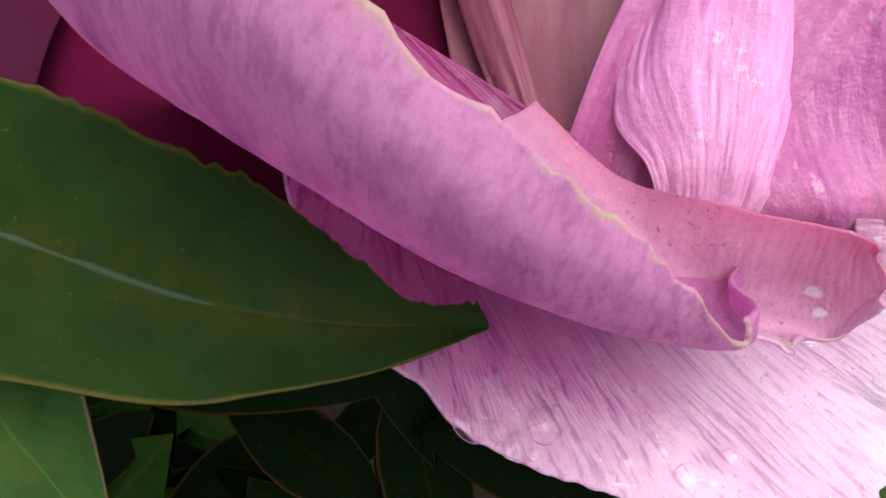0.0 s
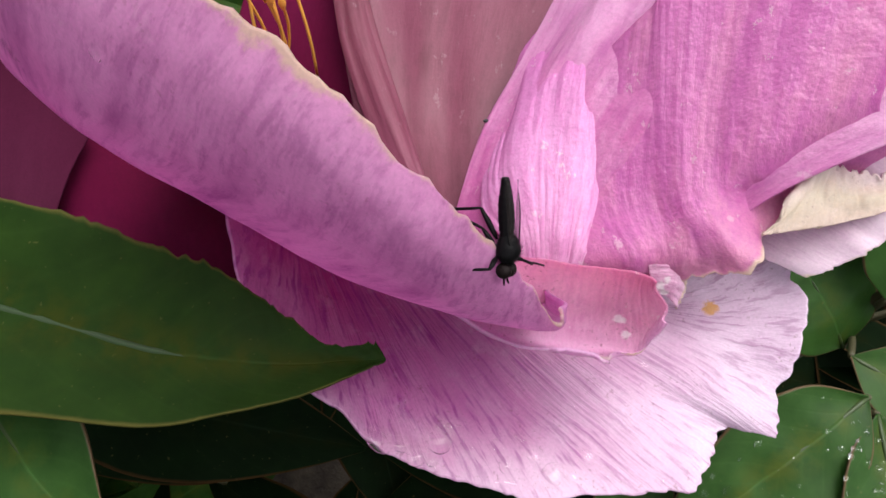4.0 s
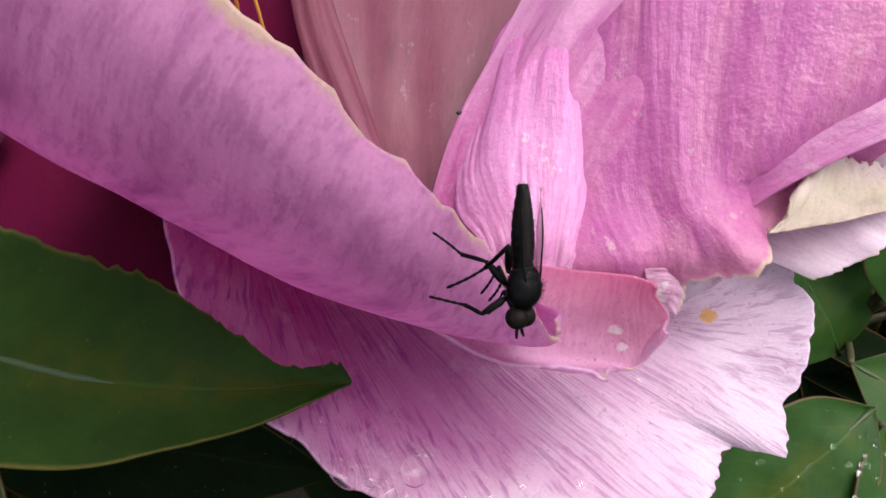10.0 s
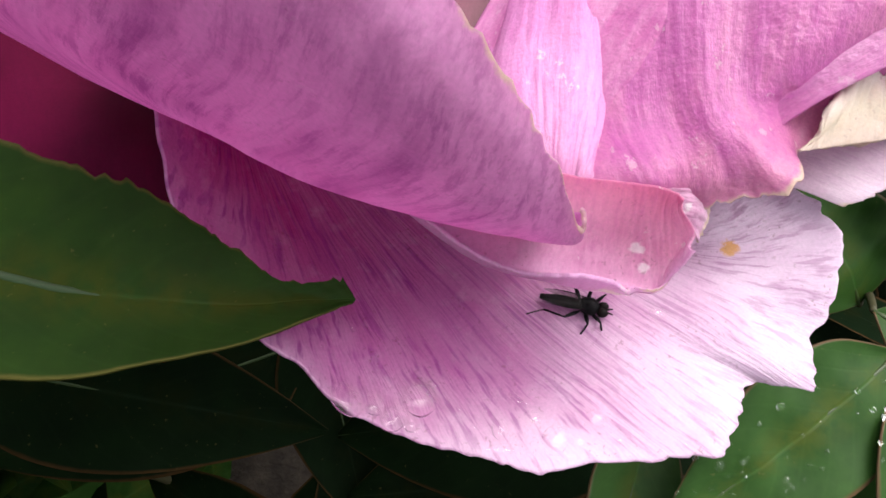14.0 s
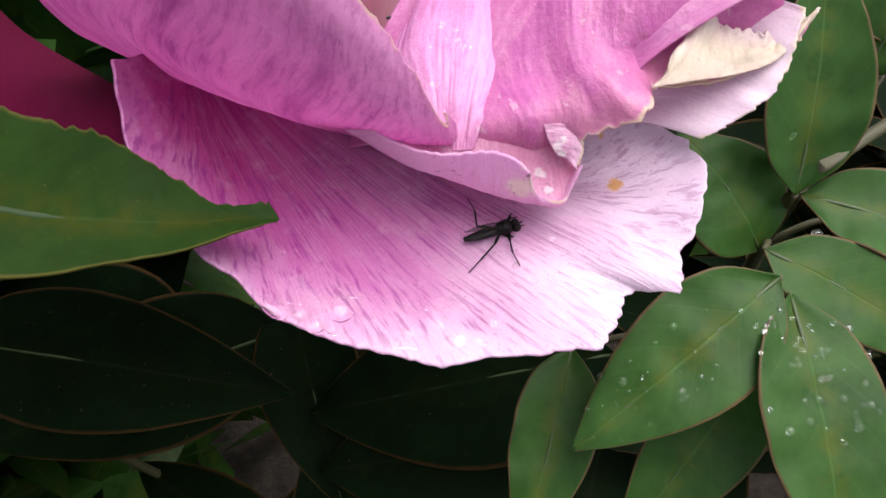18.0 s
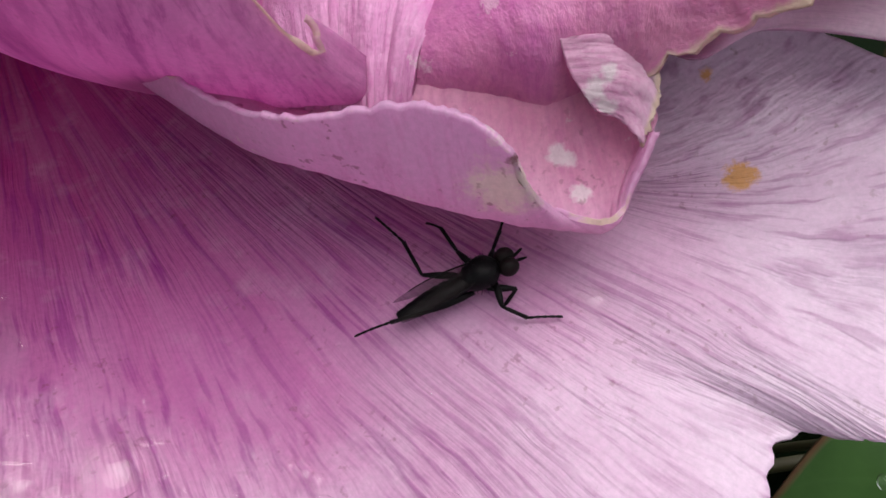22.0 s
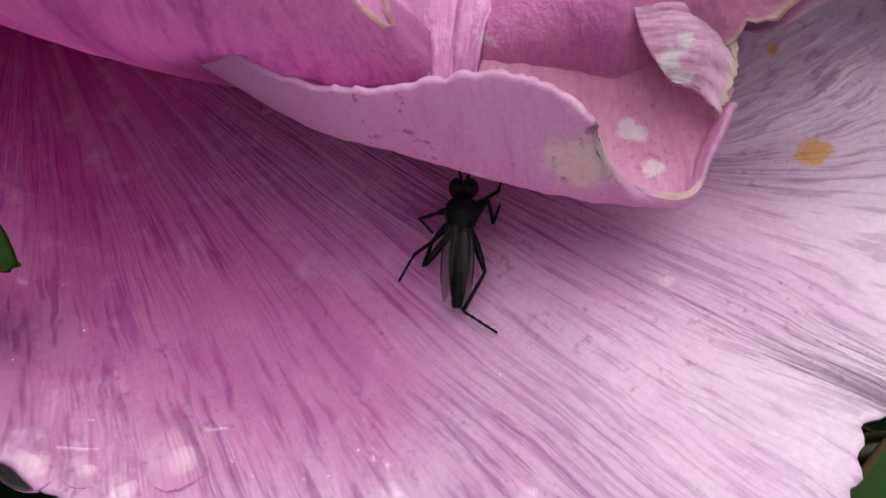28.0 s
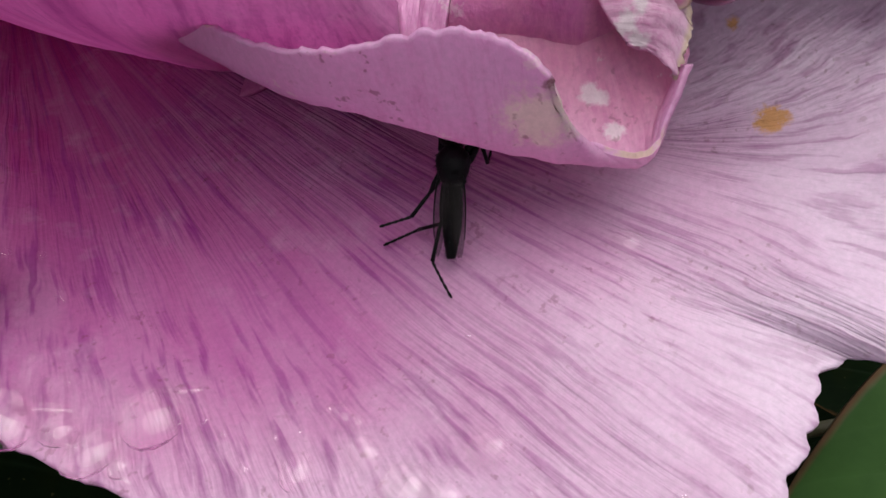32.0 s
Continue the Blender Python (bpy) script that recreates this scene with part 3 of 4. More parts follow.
shade = [
    [(-141.8, 56.5, -2.4), (-116.8, 66.1, 3.5), (-91.5, 45.7, 0.1), (-71.2, 32.5, -1.1), (-56.0, 20.7, 1.0)],
    [(-127.0, 34.5, -1.4), (-100.2, 29.1, 2.2), (-80.3, 20.9, 3.1), (-66.4, 15.3, 5.6), (-55.8, 11.3, 7.6)],
    [(-120.6, 17.7, -4.3), (-96.5, 14.3, -0.4), (-78.8, 9.5, 1.5), (-64.9, 3.4, 2.3), (-53.3, 1.4, 3.5)],
]
thick(part("petal", sheet(shade, 50, 40, 0.6, 0.1, 0.3, 10), maroon_shade_mat, flower, "deep magenta petal with the flower's shade put into its colour"), 0.45)

tuck = [
    [(-115.0, 50.7, 12.4), (-100.9, 45.1, 11.4), (-91.0, 35.3, 6.3)],
    [(-113.3, 35.7, 10.6), (-99.2, 32.0, 9.9), (-91.5, 26.1, 6.8)],
    [(-111.0, 20.6, 6.7), (-98.0, 18.7, 7.1), (-92.2, 15.7, 5.2)],
]
thick(part("petal", sheet(tuck, 30, 30, 0.5, 0.1, 0.3, 11), tuck_shade_mat, flower, "pink petal tucked under the cupped one, its shade put into the colour"), 0.45)

# ---- flower base ----
def tube(points, radii, sides=8):
    """A tapering round bar along millimetre points."""
    bm = bmesh.new()
    pts = [Vector(p) for p in points]
    rings = []
    for k, p in enumerate(pts):
        d = (pts[min(k + 1, len(pts) - 1)] - pts[max(k - 1, 0)]).normalized()
        a = d.cross(Vector((0.3, 0.2, 1)) if abs(d.z) < 0.9 else Vector((1, 0.1, 0))).normalized()
        b = d.cross(a)
        rings.append([bm.verts.new(place(p + radii[k] * (math.cos(q) * a + math.sin(q) * b)))
                      for q in (2 * math.pi * i / sides for i in range(sides))])
    for r0, r1 in zip(rings, rings[1:]):
        for i in range(sides):
            bm.faces.new((r0[i], r0[(i + 1) % sides], r1[(i + 1) % sides], r1[i]))
    bm.faces.new(rings[0][::-1])
    bm.faces.new(rings[-1])
    return bm


def smooth_line(pts, count):
    p = [np.array(q, float) for q in pts]
    return [tuple(cr(p, k / count)) for k in range(count + 1)]


part("receptacle", tube(smooth_line([(-37, 44, -24), (-36, 43, -18), (-35, 42, -13), (-34, 41, -9)], 8), [3, 4.5, 6, 7.5, 8, 8.5, 8, 7, 5], 14), leaf_mat, flower, "green swelling under the petals")
rnd = random.Random(5)
for k in range(7):
    q = rnd.uniform(0, 6.28)
    r = rnd.uniform(1, 8)
    x0, y0 = -62 + r * math.cos(q), 60 + 0.8 * r * math.sin(q)
    top = (x0 + rnd.uniform(-4, 4), y0 + rnd.uniform(-3, 3), 18 + rnd.uniform(-3, 5))
    fil = part("stamen", tube(smooth_line([(x0, y0, -2), ((x0 + top[0]) / 2 + 1, y0, 9), top], 5), [0.3] * 6, 6), anther_mat, flower, "thin yellow stamen")
    part("anther", tube([(top[0], top[1], top[2] - 1.5), (top[0], top[1], top[2]), (top[0] + 0.3, top[1], top[2] + 2.4)], [0.3, 0.8, 0.4], 7), anther_mat, fil)

# ---- stems ----
def stem(label, pts, r0, r1, count=14):
    ob = new("peony_shoot")
    tagged(ob, label, "plant", "peony stems")
    line = smooth_line(pts, count)
    part("stalk", tube(line, [r0 + (r1 - r0) * k / count for k in range(count + 1)], 9), stem_mat, ob)
    return ob


stem("reddish green stalk that carries the flower", [(-20, 60, -450), (-30, 52, -250), (-40, 46, -80), (-37, 44, -22)], 5, 3.2)
node_right = (59.3, 23.4, -17)
stem("thin reddish stalk with side leaves", [(110, 70, -450), (90, 55, -220), (70, 35, -70), node_right, (82, 34, -2), (110, 50, 14)], 2.4, 0.8)
stem("thin reddish stalk in the shade", [(-70, -10, -450), (-62, 5, -250), (-46, 30, -150), (-34, 42, -90)], 3.5, 2.0)
stem("thin green stalk under the wet leaves", [(60, -20, -450), (58, 0, -220), (56, 6, -80), (50, 2, -30)], 3.2, 1.6)


# ---- leaves ----
def leaf(label, base, tip, half, up=(0, 0, 1), fold=0.18, droop=3.0, wave=0.5, mat=None, root=None, seed=0, group="peony leaves"):
    """A lance-shaped leaflet on a stalk, folded along its midrib and bowed along its length; millimetres."""
    base, tip, up = Vector(base), Vector(tip), Vector(up).normalized()
    axis = tip - base
    side = axis.cross(up).normalized()
    up = side.cross(axis).normalized()
    rows = [[], [], []]
    for k in range(9):
        s = k / 8
        w = half * (math.sin(math.pi * s ** 0.75) ** 0.85 if 0 < s < 1 else 0.03)
        c = base + axis * s + up * (droop * 4 * s * (1 - s))
        rows[0].append(tuple(c - side * w + up * w * fold))
        rows[1].append(tuple(c))
        rows[2].append(tuple(c + side * w + up * w * fold))
    ob = new("peony_leaf")
    tagged(ob, label, "leaf", group)
    thick(part("blade", sheet(rows, 44, 18, wave, 0.05, 0.0, seed), mat or leaf_mat, ob), 0.35)
    line = smooth_line([(p[0] - up.x * 0.2, p[1] - up.y * 0.2, p[2] - up.z * 0.2) for p in rows[1]], 16)
    part("midrib", tube(line, [max(0.12, 0.5 * (1 - k / 17)) for k in range(17)], 6), rib_mat, ob, "olive midrib")
    if root:
        part("petiole", tube(smooth_line([root, tuple((Vector(root) + base) / 2 + Vector((0, 0, 2))), tuple(base)], 8), [1.0 - 0.05 * k for k in range(9)], 7), stem_mat, ob, "thin reddish leaf stalk")
    return ob


near_ob = new("peony_leaf")
tagged(near_ob, "dark green near leaf with a nibbled tip", "leaf", "peony leaves")
near = [
    [(-118.0, -19.0, 14.0), (-86.4, -16.9, 11.7), (-65.7, -17.5, 11.2), (-55.2, -15.2, 11.0), (-45.7, -11.9, 9.7), (-39.0, -8.6, 9.4), (-34.5, -5.6, 8.1)],
    [(-115.9, 4.6, 9.7), (-88.4, -1.2, 9.2), (-68.6, -5.8, 9.6), (-57.0, -7.1, 9.9), (-47.6, -7.0, 9.1), (-39.9, -6.0, 8.8), (-34.1, -5.0, 8.1)],
    [(-115.9, 20.3, 12.7), (-90.4, 15.5, 13.3), (-72.4, 10.4, 12.4), (-60.7, 6.5, 12.6), (-50.3, 0.7, 11.0), (-42.7, -3.6, 9.4), (-35.5, -3.1, 9.2)],
]
thick(part("blade", sheet(near, 90, 34, 0.4, 0.12, 0.8, 8), near_leaf_mat, near_ob), 0.4)
part("midrib", tube(smooth_line([(p[0], p[1], p[2] - 0.3) for p in near[1]], 18), [0.8 - 0.036 * k for k in range(19)], 6), near_rib_mat, near_ob, "pale raised midrib")
part("petiole", tube(smooth_line([(-62, 5, -250), (-120, 4, -80), (-140, 4, -10), (-118, 3, 10.6)], 14), [1.4] * 15, 7), stem_mat, near_ob, "thin reddish leaf stalk")

P18 = [
    [(48.5, 1.1, -15.2), (12.3, -24.2, -31.8), (50.6, -1.2, -17.2), (53.3, -48.5, -34.6), (50.7, 11.0, -20.8), (85.1, -7.6, -30.6)],
    [(58.0, 21.5, -17.0), (58.1, 52.4, 17.4), (60.1, 22.7, -18.6), (94.9, 10.4, -24.4), (54.1, 16.2, -28.6), (36.9, 35.1, -13.4)],
    [(51.8, -3.5, -29.2), (22.9, -35.3, -55.6), (14.9, -2.4, -35.5), (4.4, -37.1, -51.4), (33.4, 14.6, -71.9), (-45.9, 7.7, -96.0)],
] + [
    [(20.3, 0.1, -90.8), (-42.1, -6.2, -100.6), (-55.0, 33.2, -94.6), (-134.6, -0.7, -99.9), (-87.6, 29.4, -115.7), (-147.9, 39.3, -88.3)],
    [(-55.2, 44.3, -92.3), (-36.7, -12.9, -112.5), (101.5, 72.5, -14.9), (62.4, 80.8, -2.5), (85.0, 58.9, -19.1), (94.1, 76.2, 5.9)],
    [(-108.1, -1.4, -6.3), (-75.0, -32.2, -11.1), (-126.1, 10.8, -59.9), (-44.4, -0.9, -62.4), (75.6, 27.9, -31.6), (88.8, 26.2, -18.7)],
]
Q = [p for row in P18 for p in row]
root_r, root_l, root_w, root_n = (62, 26, -40), (-34, 42, -90), (52, 3, -34), (-122, 4, -80)
spec = [
    ("wet green leaf with water drops and a reddish margin", 10.8, 0.10, 2.5, root_w, 31),
    ("long pale green leaf with a reddish margin", 10.5, 0.16, 3.0, root_w, 32),
    ("green leaf behind the wet leaves", 9.0, 0.15, 3.0, root_r, 33),
    ("bright green upright leaf with drops", 10.0, 0.2, 3.0, root_r, 34),
    ("bright green leaf on a red stalk", 9.0, 0.2, 4.0, root_r, 35),
    ("dull green leaf behind the petals", 12.0, 0.1, 3.0, root_r, 36),
    ("mid green leaf under the wet leaf", 9.5, 0.15, 3.0, root_w, 37),
    ("narrow green leaf in half shade", 8.0, 0.25, 3.0, root_w, 38),
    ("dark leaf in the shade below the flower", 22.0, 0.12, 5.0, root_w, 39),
    ("dark broad leaf low under the flower, shade put into its colour", 19.0, 0.12, 5.0, root_w, 40),
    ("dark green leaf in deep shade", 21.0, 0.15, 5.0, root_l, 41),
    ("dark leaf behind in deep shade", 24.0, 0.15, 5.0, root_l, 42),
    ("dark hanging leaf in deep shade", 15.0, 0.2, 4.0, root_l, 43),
    ("green leaf far behind the flower", 14.0, 0.15, 3.0, root_r, 44),
    ("tall green leaf far behind the flower", 12.0, 0.2, 4.0, root_r, 45),
    ("green leaf with bright wet spots below", 13.0, 0.15, 3.0, root_n, 46),
    ("dark leaf below the near leaf, shade put into its green", 16.0, 0.15, 3.0, root_n, 47),
    ("small green leaf on a red stalk", 7.0, 0.2, 2.0, root_r, 48),
]
for k, (label, half, fold, droop, root, seed) in enumerate(spec):
    # labels starting with dark get the leaf copy coloured as if shaded
    leaf(label, Q[2 * k], Q[2 * k + 1], half, (0, -0.35, 1), fold, droop, 0.8, shaded_leaf_mat if label.startswith("dark") else leaf_mat, root, seed)

# undergrowth that fills the depth below
rnd = random.Random(11)
bm_all = bmesh.new()
uv_all = bm_all.loops.layers.uv.new("UVMap")
for k in range(260):
    q, r = rnd.uniform(0, 6.28), 40 + 260 * rnd.random() ** 0.8
    z = rnd.uniform(-230, -125) - 0.1 * r
    if k >= 90:
        q, r, z = rnd.uniform(0.1, 2.6), rnd.uniform(100, 330), rnd.uniform(-90, 20)
    if k >= 150:
        q, r, z = rnd.uniform(0.0, 0.9), rnd.uniform(110, 260), rnd.uniform(-160, -80)
    b0 = Vector((r * math.cos(q), 20 + r * math.sin(q), z))
    ang, ln = rnd.uniform(0, 6.28), rnd.uniform(45, 85)
    ax = Vector((math.cos(ang), math.sin(ang), rnd.uniform(-0.5, 0.25))) * ln
    sd = ax.cross(Vector((rnd.uniform(-0.4, 0.4), rnd.uniform(-0.5, 0.2), 1))).normalized()
    up = sd.cross(ax).normalized()
    hw = ln * rnd.uniform(0.14, 0.22)
    prev = None
    for i in range(9):
        s = i / 8
        w = hw * (math.sin(math.pi * s ** 0.75) ** 0.85 if 0 < s < 1 else 0.02)
        c = b0 + ax * s + up * (ln * 0.2 * s * (1 - s))
        cur = [bm_all.verts.new(place(c + sd * w * e + up * abs(e) * w * 0.2)) for e in (-1, 0, 1)]
        if prev:
            for j in (0, 1):
                f = bm_all.faces.new((prev[j], prev[j + 1], cur[j + 1], cur[j]))
                for lp, (a, c2) in zip(f.loops, ((i - 1, j), (i - 1, j + 1), (i, j + 1), (i, j))):
                    lp[uv_all].uv = (a / 8, c2 / 2)
        prev = cur
tagged(part("undergrowth", bm_all, shaded_leaf_mat), "dense peony foliage over the soil, its green darkened for shade", "foliage", kind="stuff")

# unseen bushes, added beside and behind the camera to close the garden and block skylight
bm_all = bmesh.new()
uv_all = bm_all.loops.layers.uv.new("UVMap")
for k in range(3400):
    q, r = rnd.uniform(2.3, 5.3), rnd.uniform(0.17, 0.42)
    c = Vector((r * math.cos(q), r * math.sin(q), 0.03 + 0.40 * rnd.random() ** 0.8 + 0.25 * (r - 0.17)))
    if k >= 2700:
        c = Vector((rnd.uniform(-0.2, 0.12), rnd.uniform(-0.26, -0.18), rnd.uniform(0.2, 0.46)))
    if k >= 3100:
        c = Vector((rnd.uniform(-0.30, -0.22), rnd.uniform(-0.15, 0.1), rnd.uniform(0.25, 0.56)))
    ax = Vector((rnd.uniform(-1, 1), rnd.uniform(-1, 1), rnd.uniform(-0.6, 0.6))).normalized() * rnd.uniform(0.05, 0.09)
    sd = ax.cross(Vector((rnd.uniform(-1, 1), rnd.uniform(-1, 1), 0.6))).normalized() * rnd.uniform(0.012, 0.02)
    vs = [bm_all.verts.new(c + ax * a + sd * e) for a, e in ((0, 0), (0.35, 1), (0.75, 0.8), (1, 0), (0.75, -0.8), (0.35, -1))]
    f = bm_all.faces.new(vs)
    for lp, w in zip(f.loops, ((0, 0.5), (0.35, 0.9), (0.75, 0.8), (1, 0.5), (0.75, 0.2), (0.35, 0.1))):
        lp[uv_all].uv = w
# outer ring of added leaves, out of view, over the bare soil
for k in range(6000):
    q, r = rnd.uniform(0, 6.283), 0.42 + 1.3 * rnd.random()
    c = Vector((r * math.cos(q), r * math.sin(q), 0.02 + 0.34 * rnd.random()))
    ax = Vector((rnd.uniform(-1, 1), rnd.uniform(-1, 1), rnd.uniform(-0.3, 0.6))).normalized() * rnd.uniform(0.08, 0.15)
    sd = ax.cross(Vector((rnd.uniform(-0.5, 0.5), rnd.uniform(-0.5, 0.5), 1))).normalized() * rnd.uniform(0.02, 0.035)
    vs = [bm_all.verts.new(c + ax * a + sd * e) for a, e in ((0, 0), (0.35, 1), (0.75, 0.8), (1, 0), (0.75, -0.8), (0.35, -1))]
    f = bm_all.faces.new(vs)
    for lp, w in zip(f.loops, ((0, 0.5), (0.35, 0.9), (0.75, 0.8), (1, 0.5), (0.75, 0.2), (0.35, 0.1))):
        lp[uv_all].uv = w
tagged(part("bush", bm_all, leaf_mat), "unseen green bushes added around the flower to hold back skylight", "bush", kind="stuff")

# ---- water drops ----
def settle(seed, target):
    """The point of a built sheet nearest to target, and its upward normal."""
    pts, nor = GRIDS[seed]
    d = ((pts - np.array(target)) ** 2).sum(axis=2)
    j, i = np.unravel_index(d.argmin(), d.shape)
    up = Vector(nor[j, i])
    return Vector(pts[j, i]), up if up.z > 0 else -up


def drop_mesh():
    bm = bmesh.new()
    bmesh.ops.create_uvsphere(bm, u_segments=18, v_segments=12, radius=1.0)
    for v in bm.verts:
        k = 1 + 0.12 * noise.noise(v.co * 1.3)
        v.co = Vector((v.co.x * k, v.co.y * k, v.co.z * (0.7 if v.co.z > 0 else 0.12)))
    return bm


drop_thing = part("water_drop", drop_mesh(), water_mat)
tagged(drop_thing, "clear round water drop on a wet petal or leaf", "water drop", "water drops")
first_drop = [True]


def drop(seed, target, r, long=1.0, turn=None):
    p, up = settle(seed, target)
    q = up.to_track_quat("Z", "Y").to_matrix().to_4x4()
    m = Matrix.Translation(place(p + up * 0.2)) @ q @ Matrix.Rotation(rnd.uniform(0, 6), 4, "Z")
    if turn is not None:
        along = Vector((math.cos(turn), math.sin(turn), 0))
        along = (along - up * along.dot(up)).normalized()
        m = Matrix.Translation(place(p + up * 0.1)) @ Matrix((along, up.cross(along), up)).transposed().to_4x4()
    ob = drop_thing if first_drop[0] else copy_thing(drop_thing, m)
    first_drop[0] = False
    ob.matrix_world = m @ Matrix.Diagonal((r * MM * long, r * MM, r * MM * (0.7 if r > 1 else 0.95), 1))
    ob.visible_shadow = False
    return ob


PETAL_DROPS = [(-25.9, -13.2, -2.9, 2.3), (-24.2, -13.7, -3.4, 0.55), (-15.6, -16.1, -4.8, 1.1), (-11.1, -14.6, -5.0, 1.1), (-3.4, -14.8, -5.0, 1.2), (-8.3, -17.2, -5.2, 1.7), (-5.5, -17.6, -5.0, 1.0), (-35.0, -14.4, -0.7, 1.8), (-31.4, -14.9, -1.2, 1.3), (-28.8, -16.1, -2.9, 1.5), (-26.6, -16.8, -3.0, 0.8), (6.3, 0.1, -3.5, 1.1), (-12.9, -12.5, -4.8, 0.7), (-22.4, -13.0, -4.0, 0.35), (-40.8, -1.4, 0.5, 0.6), (-38.2, -1.4, -0.1, 0.5), (-35.3, -4.9, -0.9, 0.5), (-38.6, -8.1, -0.4, 0.5), (-17.3, -13.9, -4.6, 0.35), (-18.6, -16.2, -4.3, 0.4), (-8.1, -15.9, -4.9, 0.3), (-14.3, -12.1, -4.7, 0.35), (-4.9, -7.0, -4.2, 0.3), (8.0, -17.6, -4.3, 0.4), (-12.2, -12.8, -4.8, 0.5), (-20.8, -14.0, -4.1, 0.3), (-0.4, -17.1, -5.1, 0.35), (-15.7, -13.7, -4.7, 0.25), (-32.2, -11.4, -1.3, 0.3), (-31.8, -8.3, -2.4, 0.25)]
for x, y, z, r in PETAL_DROPS:
    drop(1, (x, y, z), r, rnd.uniform(1.0, 1.5))
# stretched films of water along the broad petal's rim
for x, y, z, long, heading in [(-33.1, -13.7, -1.6, 2.6, 7), (-30.8, -15.4, -1.8, 2.1, -21), (-27.3, -16.7, -3.0, 2.0, -25), (-15.4, -18.8, -4.8, 2.6, 0), (-7.6, -17.7, -5.1, 2.1, 6), (-24.7, -11.0, -3.3, 1.9, 11)]:
    drop(1, (x, y, z), 0.55, long / 0.55, radians(heading))
LEAF_DROPS = [(20.7, -13.8, -25.9, 0.9), (29.1, -6.9, -19.2, 0.7), (26.2, -9.0, -21.3, 0.5), (22.3, -11.2, -23.4, 0.5), (18.1, -12.9, -25.3, 0.6), (24.2, -12.9, -24.9, 0.5), (19.7, -16.4, -28.3, 0.5), (17.5, -18.4, -30.2, 0.5), (30.2, -15.7, -27.0, 0.8), (43.4, -7.0, -18.5, 0.6), (40.9, -5.4, -17.2, 0.5), (32.4, -10.0, -21.8, 0.3), (35.2, -8.6, -20.5, 0.3), (25.7, -15.2, -26.9, 0.3)]
for x, y, z, r in LEAF_DROPS:
    drop(31, (x, y, z), r)
for x, y, z, r in [(52.9, -8.0, -17.3, 0.6), (56.1, -6.6, -15.9, 0.6), (58.6, -8.1, -17.0, 0.8), (49.7, -9.8, -19.1, 0.6), (54.1, -12.6, -21.2, 0.5), (64.2, -21.7, -28.7, 0.6), (47.9, -4.2, -14.3, 0.7)]:
    drop(32, (x, y, z), r)
for k in range(40):
    b0, b1 = Vector(Q[2]), Vector(Q[3])
    drop(32, b0.lerp(b1, rnd.uniform(0.05, 0.5)) + Vector((rnd.uniform(-11, 11), rnd.uniform(-3, 3), 0)), rnd.uniform(0.3, 0.9))
for k in range(26):
    b0, b1 = Vector(Q[0]), Vector(Q[1])
    drop(31, b0.lerp(b1, rnd.uniform(0.1, 0.9)) + Vector((rnd.uniform(-8, 8), rnd.uniform(-6, 6), 0)), rnd.uniform(0.25, 0.6))
drop(34, (54.3, 32.5, -9), 0.9)
drop(33, (62, 21, -30), 1.0)
cupped_drops = []
for x, y, z, r in [(-48.6, -2.9, 52.0, 0.5), (-53.8, -0.7, 51.0, 0.5), (-71.1, 13.6, 48.4, 0.5), (-60.0, 5.5, 50.9, 0.5), (-69.7, 14.8, 50.5, 0.5), (-52.8, 7.8, 57.0, 0.5), (-49.1, -2.2, 51.9, 0.5), (-54.6, 6.0, 52.5, 0.5), (-53.8, 0.9, 50.0, 0.5)]:
    cupped_drops.append(drop(2, (x, y, z), r, 1.6))

# ---- tiny insect ----
spot, spot_up = settle(7, (-26.1, 43.4, 3.1))
spot += spot_up * 0.3
bug = part("tiny_insect", tube([spot + Vector((-0.5, 0, 0)), spot, spot + Vector((0.5, 0.2, 0))], [0.15, 0.4, 0.2], 8), speck_mat)
tagged(bug, "tiny black insect on the tall folded petal", "insect")

# ---- fly ----
fly = new("fly")
tagged(fly, "small black march fly with smoky folded wings", "fly")


def fly_skin(name, colour, rough, spec):
    m, n, l, b = nodes(name)
    tc = n.new("ShaderNodeTexCoord")
    g = noisy(n, l, tc.outputs["Object"], 1800.0, 4.0, 0.65)
    l.new(ramp(n, l, g, [(0.35, colour), (0.75, tuple(2.2 * c for c in colour))]), b.inputs["Base Color"])
    l.new(ramp(n, l, g, [(0.3, grey(rough - 0.12)), (0.7, grey(rough + 0.15))]), b.inputs["Roughness"])
    b.inputs["Specular IOR Level"].default_value = spec
    bump = n.new("ShaderNodeBump")
    bump.inputs["Strength"].default_value = 0.6
    bump.inputs["Distance"].default_value = 0.00008
    l.new(g, bump.inputs["Height"])
    l.new(bump.outputs["Normal"], b.inputs["Normal"])
    return m


fly_mat = fly_skin("fly_body", (0.002, 0.0016, 0.002), 0.42, 0.10)
eye_mat = fly_skin("fly_eye", (0.005, 0.003, 0.003), 0.5, 0.1)
wing_mat = plain("fly_wing", (0.018, 0.014, 0.014), 0.3)
wing_mat.node_tree.nodes["Principled BSDF"].inputs["Specular IOR Level"].default_value = 0.2
wing_mat.node_tree.nodes["Principled BSDF"].inputs["Alpha"].default_value = 0.3
FLY = MM * 1.05     # one unit of the fly's own measure


def blob(centre, size, seg=18, rings=12):
    bm = bmesh.new()
    bmesh.ops.create_uvsphere(bm, u_segments=seg, v_segments=rings, radius=1.0)
    for v in bm.verts:
        v.co = Vector((v.co.x * size[0] + centre[0], v.co.y * size[1] + centre[1], v.co.z * size[2] + centre[2])) * FLY
    return bm


def bar(points, radii, sides=7):
    bm = bmesh.new()
